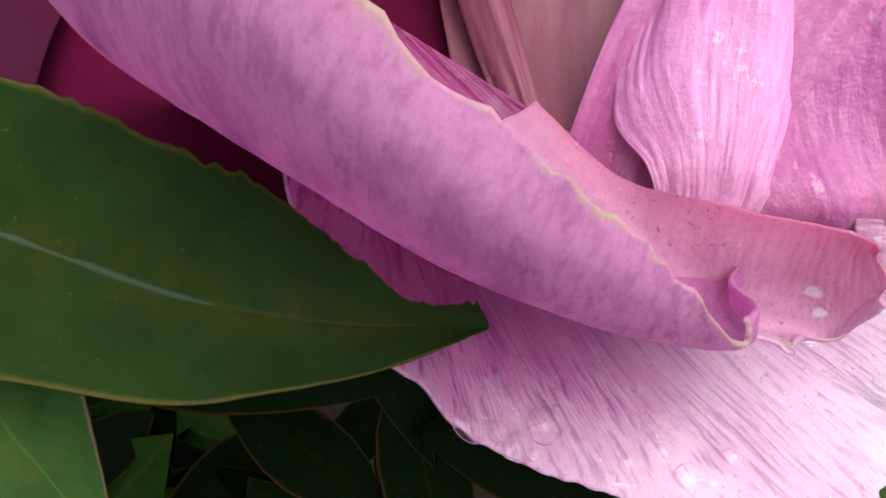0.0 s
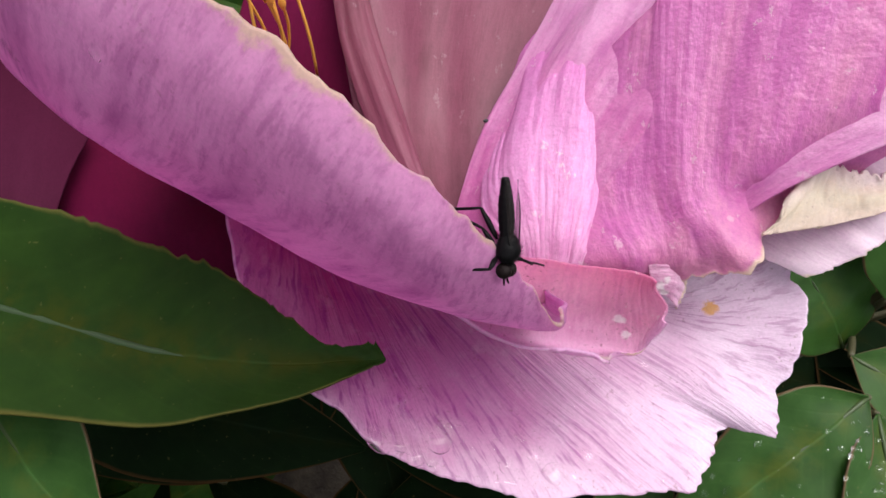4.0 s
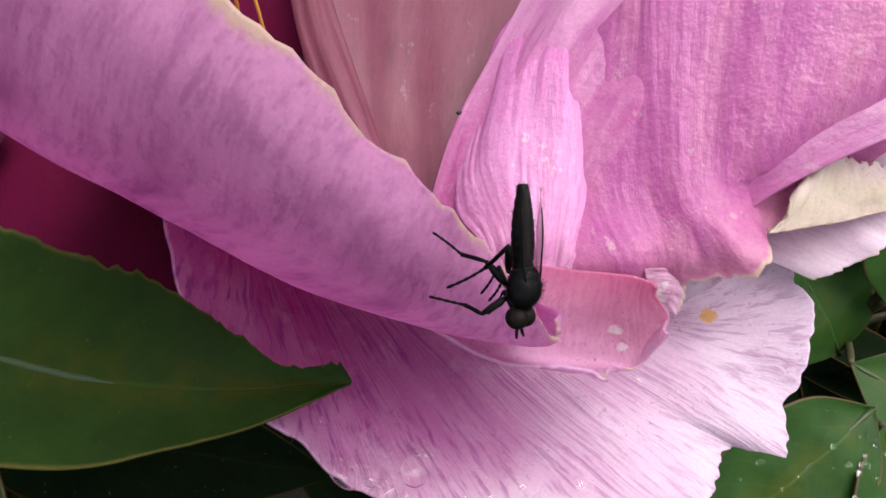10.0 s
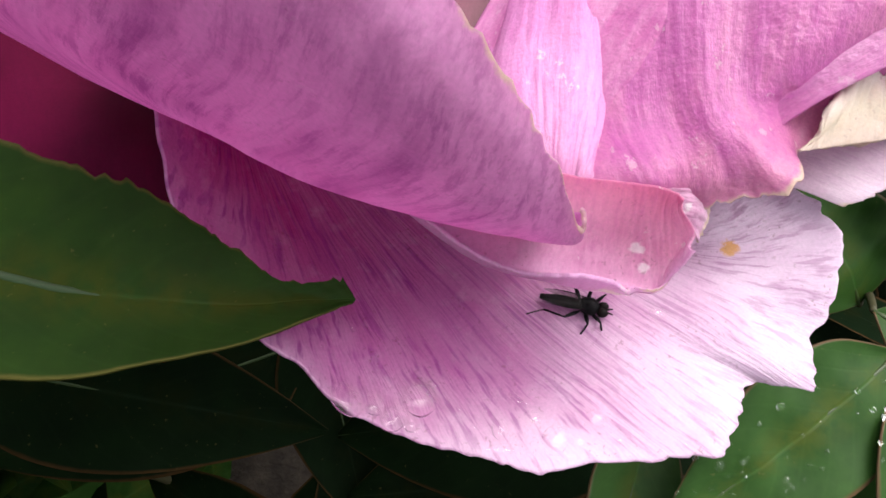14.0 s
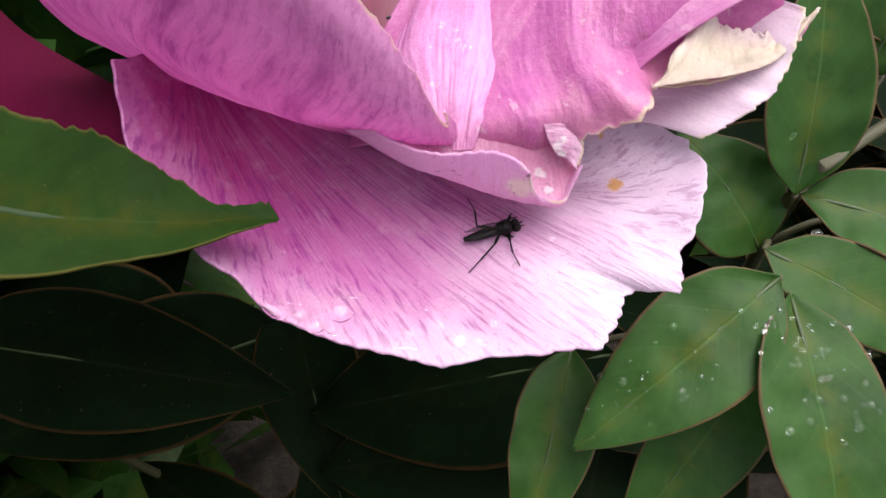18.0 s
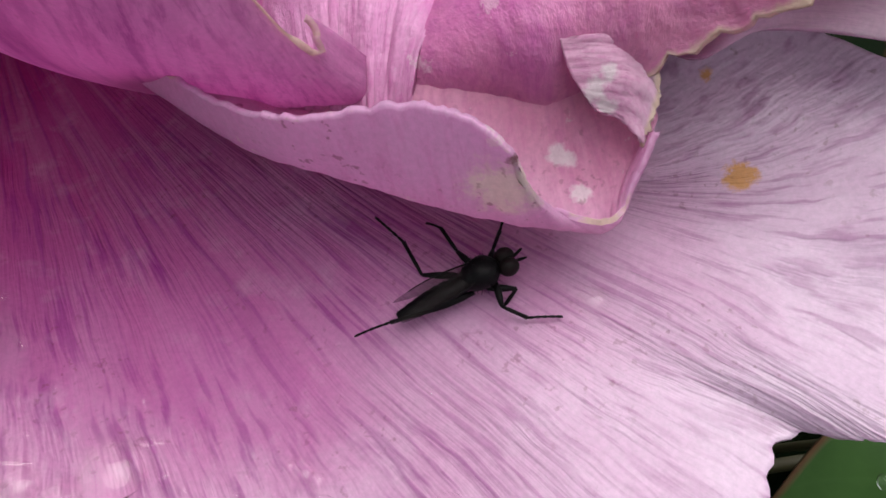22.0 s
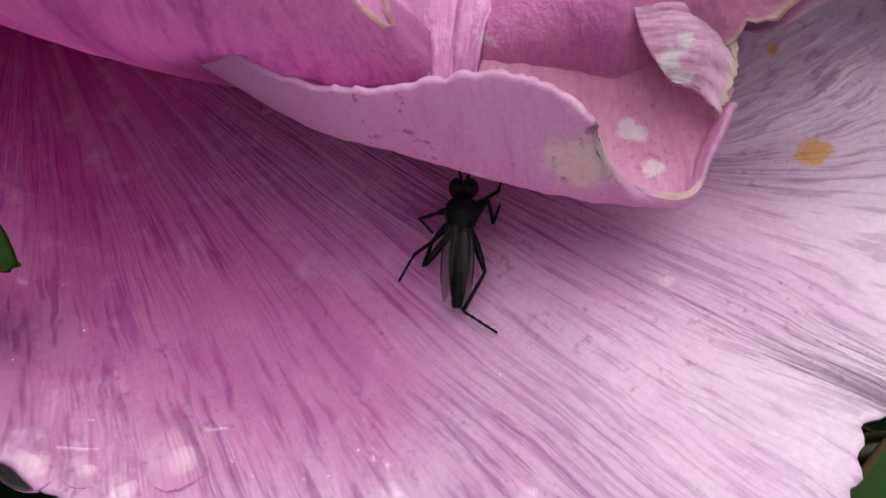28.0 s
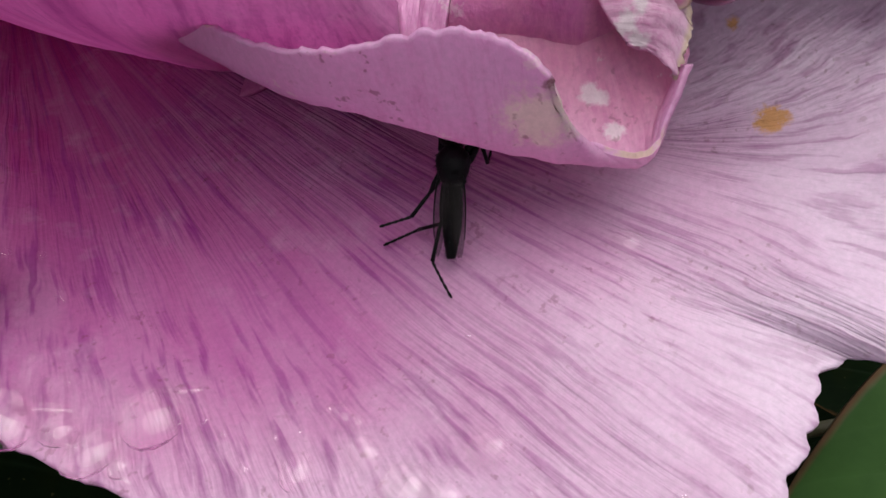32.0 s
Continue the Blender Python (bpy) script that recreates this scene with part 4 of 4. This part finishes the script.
    pts = [Vector(p) * FLY for p in points]
    rings = []
    for k, p in enumerate(pts):
        d = (pts[min(k + 1, len(pts) - 1)] - pts[max(k - 1, 0)]).normalized()
        a = d.cross(Vector((0, 0, 1)) if abs(d.z) < 0.9 else Vector((1, 0, 0))).normalized()
        b = d.cross(a)
        rings.append([bm.verts.new(p + radii[k] * FLY * (math.cos(q) * a + math.sin(q) * b)) for q in (2 * math.pi * i / sides for i in range(sides))])
    for r0, r1 in zip(rings, rings[1:]):
        for i in range(sides):
            bm.faces.new((r0[i], r0[(i + 1) % sides], r1[(i + 1) % sides], r1[i]))
    bm.faces.new(rings[0][::-1])
    bm.faces.new(rings[-1])
    return bm


def hairs(bm, spots, length, seed):
    """Short tapering hairs that stand out from a body mesh at (place, direction) spots."""
    pick = random.Random(seed)
    for p, d in spots:
        d = (d + Vector((pick.uniform(-0.5, 0.5) - 0.3, pick.uniform(-0.5, 0.5), pick.uniform(-0.3, 0.5)))).normalized()
        a = d.orthogonal().normalized() * (0.022 * FLY)
        b = d.cross(a)
        base = [bm.verts.new(p + a), bm.verts.new(p - 0.5 * a + 0.87 * b), bm.verts.new(p - 0.5 * a - 0.87 * b)]
        tip = bm.verts.new(p + d * length * pick.uniform(0.6, 1.2) * FLY)
        for i in range(3):
            bm.faces.new((base[i], base[(i + 1) % 3], tip))


bm = blob((1.75, 0, 0.28), (1.5, 1.12, 1.12), 26, 18)
for v in bm.verts:     # broad shoulders, a furrow across the back
    f = v.co.x / FLY - 1.75
    v.co.y *= 1.0 + 0.14 * math.exp(-((f - 0.65) / 0.5) ** 2)
    v.co.z *= 1.0 - 0.10 * math.exp(-((f + 0.6) / 0.2) ** 2)
bm.normal_update()
spots = [(v.co.copy(), v.normal.copy()) for v in bm.verts]
hairs(bm, random.Random(2).sample(spots, 190), 0.42, 4)
part("thorax", bm, fly_mat, fly, "broad humped black thorax with short hairs")
head_ob = part("head", blob((3.7, 0, -0.02), (0.6, 0.72, 0.7)), fly_mat, fly, "black head with large eyes")
for s in (-1, 1):
    part("eye", blob((3.74, 0.44 * s, 0.14), (0.74, 0.62, 0.76)), eye_mat, head_ob, "large dull black eye")
    part("antenna", bar([(4.2, 0.15 * s, 0.0), (4.55, 0.24 * s, 0.08), (4.85, 0.33 * s, 0.14), (5.1, 0.40 * s, 0.2)], [0.11, 0.12, 0.11, 0.07]), fly_mat, head_ob)
part("neck", bar([(2.8, 0, 0.05), (3.4, 0, 0.0)], [0.40, 0.34]), fly_mat, fly)
rad, seg = [], []
for k in range(33):
    s = k / 32
    seg.append((0.9 - 5.5 * s, 0, 0.12 - 0.34 * s))
    rad.append((0.62 + 0.16 * math.sin(math.pi * min(1, s * 1.1))) * (1 - 0.42 * s ** 3) * (1 - 0.08 * (k % 4 == 0)))
rad[-1] = 0.3
bm = bar(seg, rad, 16)
bm.normal_update()
hairs(bm, random.Random(6).sample([(v.co.copy(), v.normal.copy()) for v in bm.verts], 120), 0.26, 9)
part("abdomen", bm, fly_mat, fly, "slender black abdomen in rings")
for s in (-1, 1):
    bm = bmesh.new()
    top, low = [], []
    for k in range(15):
        f = k / 14
        w = 0.95 * math.sin(math.pi * min(1, 0.08 + 0.9 * f) ** 0.72) ** 0.55
        x = 1.35 - 5.75 * f
        y = s * (0.34 + 0.42 * f)
        wave = 0.03 * math.sin(9 * f)
        top.append(bm.verts.new(Vector((x, y - s * w * 0.55, 1.12 - 0.42 * f + 0.03 * s + wave)) * FLY))
        low.append(bm.verts.new(Vector((x, y + s * w * 0.6, 0.92 - 0.46 * f + 0.03 * s - wave)) * FLY))
    for k in range(14):
        bm.faces.new((top[k], top[k + 1], low[k + 1], low[k]))
    edge = [tuple(v.co / FLY) for v in low]
    wing = thick(part("wing", bm, wing_mat, fly, "smoky translucent wing folded over the back"), 0.03)
    part("vein", bar(edge[:12], [0.07 - 0.003 * k for k in range(12)], 5), fly_mat, wing, "dark thick front vein")

# each leg: its hip, the lengths of thigh, shin and foot, and rows of seconds and the heading and rise of each of the three
LEG_ROWS = [
    ((2.50, -0.60, -0.55), 1.9, 1.9, 2.4, [(0, -22, -17, -168, -40, -8, -35), (3, -73, 10, -81, -54, -80, -63), (6, -52, 18, 76, -65, -180, -79), (7, -62, -46, 170, -73, -141, -47), (8, -111, -55, -158, -84, -115, -49), (9, -62, -29, -65, -61, -72, -26), (10, -46, -34, 103, -72, -108, -49), (11, -21, -4, -55, -42, -47, -31), (12, -22, -17, -168, -40, -8, -35), (13, -76, 11, -31, -9, -16, 11), (14, -50, 27, -51, -50, -36, -19), (15, -50, 27, -51, -50, -36, -19), (18, -107, 14, -100, -2, -83, -6), (19, -99, 15, -114, 4, -46, -1), (20, -50, 27, -51, -50, -36, -19), (21, -50, 27, -51, -50, -36, -19), (22, -101, -6, -43, -31, -20, -14), (23, -106, 28, -166, -4, -177, -45), (24, -166, 11, -170, -6, -99, -9), (25, -113, 17, -145, -11, -156, -10), (28, -30, -49, -34, -45, -9, -24), (29, -34, -58, -33, -65, 5, -57), (30, -49, 18, -49, 10, -47, 14), (31, -49, 10, -59, -4, -75, -6), (32, -22, -17, -168, -40, -8, -35)]),
    ((1.70, -0.75, -0.60), 2.1, 2.1, 2.3, [(0, -22, -17, -168, -40, -8, -35), (3, -171, -30, -168, -72, 105, -61), (6, -158, -40, -140, -60, 3, -54), (7, -175, -27, 146, -72, -79, -76), (8, -170, -29, 96, -80, -119, -50), (9, -99, -16, -53, -62, -72, -28), (10, -141, -18, 121, -84, -141, -42), (11, -140, 12, 87, -45, 72, -52), (12, -22, -17, -168, -40, -8, -35), (13, -81, 1, 12, -52, 34, -49), (14, -83, 30, -110, -54, -104, -26), (15, -135, -47, -180, 10, 115, -4), (18, -22, -17, -168, -40, -8, -35), (19, -83, 30, -110, -54, -104, -26), (20, -22, -17, -168, -40, -8, -35), (21, -83, 30, -110, -54, -104, -26), (22, -22, -17, -168, -40, -8, -35), (23, -83, 30, -110, -54, -104, -26), (24, -83, 30, -110, -54, -104, -26), (25, -83, 30, -110, -54, -104, -26), (28, -22, -17, -168, -40, -8, -35), (29, -22, -17, -168, -40, -8, -35), (30, -22, -17, -168, -40, -8, -35), (31, -22, -17, -168, -40, -8, -35), (32, -22, -17, -168, -40, -8, -35)]),
    ((0.85, -0.70, -0.50), 3.1, 3.0, 2.8, [(0, -22, -17, -168, -40, -8, -35), (3, -168, -30, -48, -83, 68, -40), (6, -177, -21, -23, -71, 167, -74), (7, -173, 1, 18, -44, -43, -61), (8, 172, -1, 13, -43, 15, -66), (9, 177, -9, -27, -48, -95, -71), (10, -136, 24, 26, -48, -36, -50), (11, -130, -52, 41, -46, 59, -38), (12, -145, 16, 39, -23, 60, -32), (13, -174, -19, -98, -43, 33, -47), (14, -140, 26, 160, -28, -148, 12), (15, -163, -11, -102, 26, 166, -13), (18, -130, 30, -158, -37, -153, -19), (19, -148, 4, -157, 29, 164, -50), (20, -167, -4, -173, 4, 141, -3), (21, -161, -11, -175, 3, -155, 32), (22, -179, 7, 175, 13, 170, -10), (23, -171, 3, 174, 14, -162, -18), (24, 172, 2, -167, -3, -142, 25), (25, 165, 1, -179, -4, -139, -3), (28, -161, 0, 153, -1, -120, 1), (29, -171, 1, 176, 6, -141, 12), (30, -148, 4, -180, -1, -130, 7), (31, -140, 1, 177, -3, -137, 33), (32, 153, 12, 172, 11, -148, 4)]),
    ((2.50, 0.60, -0.55), 1.9, 1.9, 2.4, [(0, 22, -17, 168, -40, 8, -35), (3, 66, 62, 68, 2, 74, 7), (6, -72, 60, 66, -21, 63, -22), (7, -64, -47, -120, -55, -93, -52), (8, -51, -41, -139, -50, -102, -52), (9, 22, -17, 168, -40, 8, -35), (10, 22, -17, 168, -40, 8, -35), (11, 22, -17, 168, -40, 8, -35), (12, 22, -17, 168, -40, 8, -35), (13, 22, -17, 168, -40, 8, -35), (14, 50, 27, 51, -50, 36, -19), (15, 50, 27, 51, -50, 36, -19), (18, 50, 27, 51, -50, 36, -19), (19, -177, 80, 99, -48, -117, 30), (20, 61, -23, 57, -9, -119, 37), (21, 50, 27, 51, -50, 36, -19), (22, 62, -25, 53, -16, 54, -13), (23, 50, 27, 51, -50, 36, -19), (24, 50, 27, 51, -50, 36, -19), (25, -148, 75, 9, 13, 10, -14), (28, 94, -32, 92, -38, -136, 33), (29, 105, -54, 125, -47, -43, -55), (30, 133, 32, 67, 36, 73, 39), (31, 16, 79, 41, -35, 40, -19), (32, 22, -17, 168, -40, 8, -35)]),
    ((1.70, 0.75, -0.60), 2.1, 2.1, 2.3, [(0, 22, -17, 168, -40, 8, -35), (3, 22, -17, 168, -40, 8, -35), (6, 22, -17, 168, -40, 8, -35), (7, 22, -17, 168, -40, 8, -35), (8, 22, -17, 168, -40, 8, -35), (9, -127, -39, -106, -38, -99, -36), (10, 22, -17, 168, -40, 8, -35), (11, 22, -17, 168, -40, 8, -35), (12, 22, -17, 168, -40, 8, -35), (13, 22, -17, 168, -40, 8, -35), (14, 83, 30, 110, -54, 104, -26), (15, 89, -19, 84, -42, 86, -14), (18, -147, 63, 33, -26, 8, -18), (19, 117, 75, 56, -15, 69, -13), (20, 155, 58, 63, -28, -3, -51), (21, 83, 30, 110, -54, 104, -26), (22, 110, 10, 99, 15, 117, -32), (23, 79, -16, 57, -17, 42, -14), (24, 113, 66, 44, -17, 29, 37), (25, 135, 37, 57, 37, 63, 12), (28, 139, -3, 114, -36, 156, 7), (29, 157, 4, 150, 8, 121, -6), (30, 22, -17, 168, -40, 8, -35), (31, 133, 6, 107, -3, 109, 22), (32, 154, 10, 146, 14, 110, 20)]),
    ((0.85, 0.70, -0.50), 3.1, 3.0, 2.8, [(0, 22, -17, 168, -40, 8, -35), (3, 22, -17, 168, -40, 8, -35), (6, 22, -17, 168, -40, 8, -35), (7, 22, -17, 168, -40, 8, -35), (8, 22, -17, 168, -40, 8, -35), (9, 22, -17, 168, -40, 8, -35), (10, 22, -17, 168, -40, 8, -35), (11, 22, -17, 168, -40, 8, -35), (12, 151, 23, 30, -45, 65, -36), (13, 22, -17, 168, -40, 8, -35), (14, 130, 30, 158, -37, 153, -19), (15, 156, -15, 131, 10, 114, -4), (18, 166, 14, 75, -5, 95, -5), (19, 141, 5, 69, 2, 100, -8), (20, 147, 10, 93, 2, 131, 21), (21, 130, 30, 158, -37, 153, -19), (22, 158, 18, 95, 4, 114, 18), (23, 148, 25, 134, 33, 160, 26), (24, 140, 8, 114, 27, 123, 26), (25, 147, 1, 109, 20, 130, 9), (28, 146, 3, 3, -42, 176, 36), (29, 160, 6, 92, -46, 175, 42), (30, 165, 1, 127, -3, 119, -8), (31, 163, 0, 126, -2, 119, -8), (32, 179, 6, 109, -40, 117, 11)]),
]


def bone(length, r0, r1, r2, curve=0.0):
    return bar([(0, 0, 0), (length * 0.3, 0, curve), (length * 0.65, 0, curve), (length, 0, 0)], [r0, r1, r1 * 0.95, r2])


legs = []
for hip, la, lb, lc, rows in LEG_ROWS:
    hip = Vector(hip) * FLY
    femur = part("leg", bone(la, 0.15, 0.27, 0.14, 0.03), fly_mat, fly, "thin jointed black leg")
    tibia = part("tibia", bone(lb, 0.11, 0.15, 0.16, 0.02), fly_mat, femur)
    tarsus = part("tarsus", bar([(lc * k / 10, 0, 0.10 * math.sin(math.pi * k / 10)) for k in range(11)], [0.115 if k % 2 else 0.075 for k in range(11)], 6), fly_mat, femur)
    legs.append((femur, tibia, tarsus, hip, la * FLY, lb * FLY, rows))


FLY_ROWS = [
    (0, -0.0386, 0.0097, 0.4663, 1, 19, -6),
    (0.4, -0.0335, 0.0118, 0.4680, 1, 18, -4),
    (1, -0.0287, 0.0062, 0.4778, 12, 15, -0),
    (1.2, -0.0273, -0.0055, 0.4992, 17, 9, 2),
    (1.3, -0.0246, -0.0049, 0.4990, 13, 8, -2),
    (1.5, -0.0238, -0.0054, 0.4986, 11, 9, -4),
    (1.8, -0.0235, -0.0068, 0.4983, -8, 17, -21),
    (2, -0.0225, -0.0064, 0.4989, 13, 8, -3),
    (2.2, -0.0220, -0.0057, 0.4993, 12, 12, -4),
    (2.4, -0.0209, -0.0059, 0.4987, -26, 30, -42),
    (2.6, -0.0213, -0.0068, 0.4982, -55, 41, -90),
    (3, -0.0213, -0.0116, 0.5070, -53, 39, -91),
    (3.5, -0.0202, -0.0069, 0.4982, -53, 43, -86),
    (5.5, -0.0192, -0.0077, 0.4986, -55, 45, -96),
    (6, -0.0202, -0.0150, 0.5093, -56, 44, -100),
    (6.5, -0.0185, -0.0080, 0.4984, -56, 45, -102),
    (7, -0.0206, -0.0137, 0.5081, -43, 40, -77),
    (7.4, -0.0181, -0.0089, 0.4985, -59, 43, -111),
    (8, -0.0197, -0.0133, 0.5043, -54, 41, -99),
    (8.6, -0.0184, -0.0090, 0.4981, -54, 43, -99),
    (9, -0.0185, -0.0124, 0.4997, -62, 33, -147),
    (9.4, -0.0182, -0.0093, 0.4981, -59, 42, -112),
    (10, -0.0188, -0.0128, 0.5034, -49, 41, -90),
    (10.3, -0.0128, -0.0054, 0.4819, -69, 40, -130),
    (10.4, -0.0103, -0.0103, 0.4803, -77, 1, -165),
    (10.6, -0.0125, -0.0111, 0.4785, -74, -15, 161),
    (11, -0.0159, -0.0136, 0.4870, -81, 20, 179),
    (11.3, -0.0158, -0.0092, 0.4792, -82, 23, -179),
    (11.6, -0.0170, -0.0115, 0.4781, -81, 23, -175),
    (12, -0.0233, -0.0107, 0.4784, -78, 2, 153),
    (12.5, -0.0237, -0.0114, 0.4780, -69, -1, 143),
    (13, -0.0268, -0.0157, 0.4843, -72, -2, 147),
    (13.3, -0.0061, -0.0020, 0.4489, 6, -13, -8),
    (13.6, -0.0055, -0.0005, 0.4490, 6, -12, -10),
    (14, -0.0052, 0.0008, 0.4477, 6, 5, -10),
    (14.3, -0.0050, 0.0006, 0.4483, 5, -1, -20),
    (14.7, -0.0044, 0.0009, 0.4482, 6, -1, -13),
    (15, -0.0034, 0.0002, 0.4495, 6, -15, -21),
    (15.5, -0.0037, 0.0007, 0.4481, 6, -0, -7),
    (17.5, -0.0034, 0.0003, 0.4482, 6, -2, -7),
    (18, -0.0028, 0.0007, 0.4478, 5, 1, 19),
    (18.3, -0.0042, 0.0000, 0.4484, 6, -5, 0),
    (18.5, -0.0036, 0.0004, 0.4485, 6, -6, 1),
    (18.7, -0.0029, -0.0004, 0.4494, 6, -19, 22),
    (19, -0.0033, 0.0009, 0.4478, 5, 1, 26),
    (19.3, -0.0038, 0.0004, 0.4488, 6, -10, 9),
    (19.7, -0.0050, 0.0008, 0.4495, 5, -19, 27),
    (20, -0.0030, 0.0015, 0.4486, 5, -9, 32),
    (20.3, -0.0072, 0.0034, 0.4488, 6, -7, 13),
    (20.6, -0.0029, 0.0003, 0.4498, 5, -25, 38),
    (21, -0.0036, 0.0039, 0.4517, 6, -37, -36),
    (21.4, -0.0021, 0.0032, 0.4496, 5, -17, 25),
    (21.7, -0.0068, 0.0050, 0.4485, 6, -1, 11),
    (22, -0.0031, 0.0003, 0.4487, 5, -10, 24),
    (22.3, -0.0031, 0.0003, 0.4488, 5, -11, 26),
    (22.7, -0.0039, -0.0012, 0.4480, 5, -3, 17),
    (23, -0.0037, 0.0006, 0.4489, 5, -12, 29),
    (23.3, -0.0035, 0.0002, 0.4488, 5, -12, 24),
    (23.7, -0.0057, -0.0007, 0.4491, 5, -17, 35),
    (24, -0.0050, 0.0019, 0.4479, 4, -1, 49),
    (24.3, -0.0057, -0.0005, 0.4494, 4, -22, 45),
    (24.7, -0.0082, 0.0002, 0.4495, 4, -22, 46),
    (25, -0.0072, 0.0029, 0.4481, 2, -2, 68),
    (25.5, -0.0093, 0.0003, 0.4489, 5, -13, 29),
    (27.5, -0.0076, 0.0003, 0.4508, 0, -40, 88),
    (28, -0.0076, 0.0021, 0.4496, 0, -22, 87),
    (28.3, -0.0085, 0.0012, 0.4509, -1, -40, 94),
    (28.6, -0.0092, 0.0007, 0.4508, -2, -40, 110),
    (29, -0.0082, 0.0019, 0.4507, -0, -36, 90),
    (29.3, -0.0077, 0.0008, 0.4505, 2, -36, 70),
    (29.6, -0.0074, 0.0005, 0.4502, 3, -32, 60),
    (30, -0.0071, 0.0026, 0.4480, 2, -2, 67),
    (30.4, -0.0068, -0.0004, 0.4501, 3, -32, 64),
    (30.7, -0.0066, 0.0018, 0.4502, 4, -30, 53),
    (31, -0.0065, 0.0027, 0.4482, 2, -4, 65),
    (31.4, -0.0050, 0.0002, 0.4501, 4, -29, 49),
    (32, -0.0057, 0.0020, 0.4512, 1, -45, 82),
]


FRONT_SINK, CURL_LIFT = (1.5, 15.0, -15.0), (-5.1, -4.8, 5.5)


def motions():
    # the cupped petal springs back up at the start; once the fly has left, it and the curled one sink back into the flower
    mid_point = place((-30, 0, 35))
    rows = []
    for t, k, sink in ((0, 0.52, 0), (0.2, 0.44, 0), (0.3, 0.32, 0), (0.4, 0.14, 0), (0.5, 0.0, 0), (1.0, 0.0, 0), (15.5, 0.0, 0), (16.0, 0.0, 0.15), (17.0, 0.0, 0.8), (17.5, 0.0, 1), (18, 0.0, 1), (32, 0.0, 1)):
        turn = Matrix.Rotation(radians(33) * k, 4, Vector((-8.5, -30.5, -9.0)).normalized())
        shift = Matrix.Translation((Vector((-8.7, -0.8, -10.4)) * k + Vector(FRONT_SINK) * sink) * MM)
        rows.append((t, shift @ Matrix.Translation(mid_point) @ turn @ Matrix.Translation(-mid_point)))
    walk(front_petal, rows)
    for ob in cupped_drops:
        rest = ob.matrix_world.copy()
        walk(ob, [(t, m @ rest) for t, m in rows])
    hinge = Matrix.Translation(place((7.4, 2.3, 3.6)))
    rows = []
    for t, k, swing in ((0, 1, 1), (0.2, 1, 0.85), (0.3, 1, 0.6), (0.4, 1, 0.27), (0.5, 1, 0), (1, 1, 0), (15.5, 1, 0), (16.0, 0.85, 0), (17.0, 0.2, 0), (17.5, 0, 0), (18, 0, 0), (32, 0, 0)):
        rows.append((t, Matrix.Translation(Vector(CURL_LIFT) * (MM * k)) @ hinge @ Matrix.Rotation(radians(-6) * swing, 4, "Z") @ Matrix.Rotation(radians(-10) * swing, 4, "Y") @ Matrix.Rotation(radians(24) * k, 4, "X") @ hinge.inverted()))
    walk(curl_petal, rows)
    walk(fly, [(t, pose(x, y, z, a, b, c)) for t, x, y, z, a, b, c in FLY_ROWS])
    def aim(heading, rise):
        h, r = radians(heading), radians(rise)
        return Vector((math.cos(h) * math.cos(r), math.sin(h) * math.cos(r), math.sin(r)))

    def turned(d):
        side = Vector((0, 0, 1)).cross(d)
        side = side.normalized() if side.length > 0.05 else Vector((0, 1, 0))
        return Matrix((d, side, d.cross(side))).transposed().to_4x4()

    for femur, tibia, tarsus, hip, la, lb, rows in legs:
        keyed = [(t, aim(a, b), aim(c, d), aim(e, f)) for t, a, b, c, d, e, f in rows]
        dense = []
        for (t0, *d0), (t1, *d1) in zip(keyed, keyed[1:]):
            for k in range(5):
                # a leg rests for most of the time and steps quickly
                f = k / 5
                ease = f * f * (3 - 2 * f)
                dense.append((t0 + (t1 - t0) * f, [(u.lerp(v, ease) + Vector((0, 0, 0.001))).normalized() for u, v in zip(d0, d1)]))
        dense.append((keyed[-1][0], list(keyed[-1][1:])))
        thigh, shin, foot = [], [], []
        for t, (u, v, w) in dense:
            base = Matrix.Translation(hip) @ turned(u)
            back = base.inverted()
            knee = hip + u * la
            thigh.append((t, base))
            shin.append((t, back @ Matrix.Translation(knee) @ turned(v)))
            foot.append((t, back @ Matrix.Translation(knee + v * lb) @ turned(w)))
        walk(femur, thigh)
        walk(tibia, shin)
        walk(tarsus, foot)


motions()
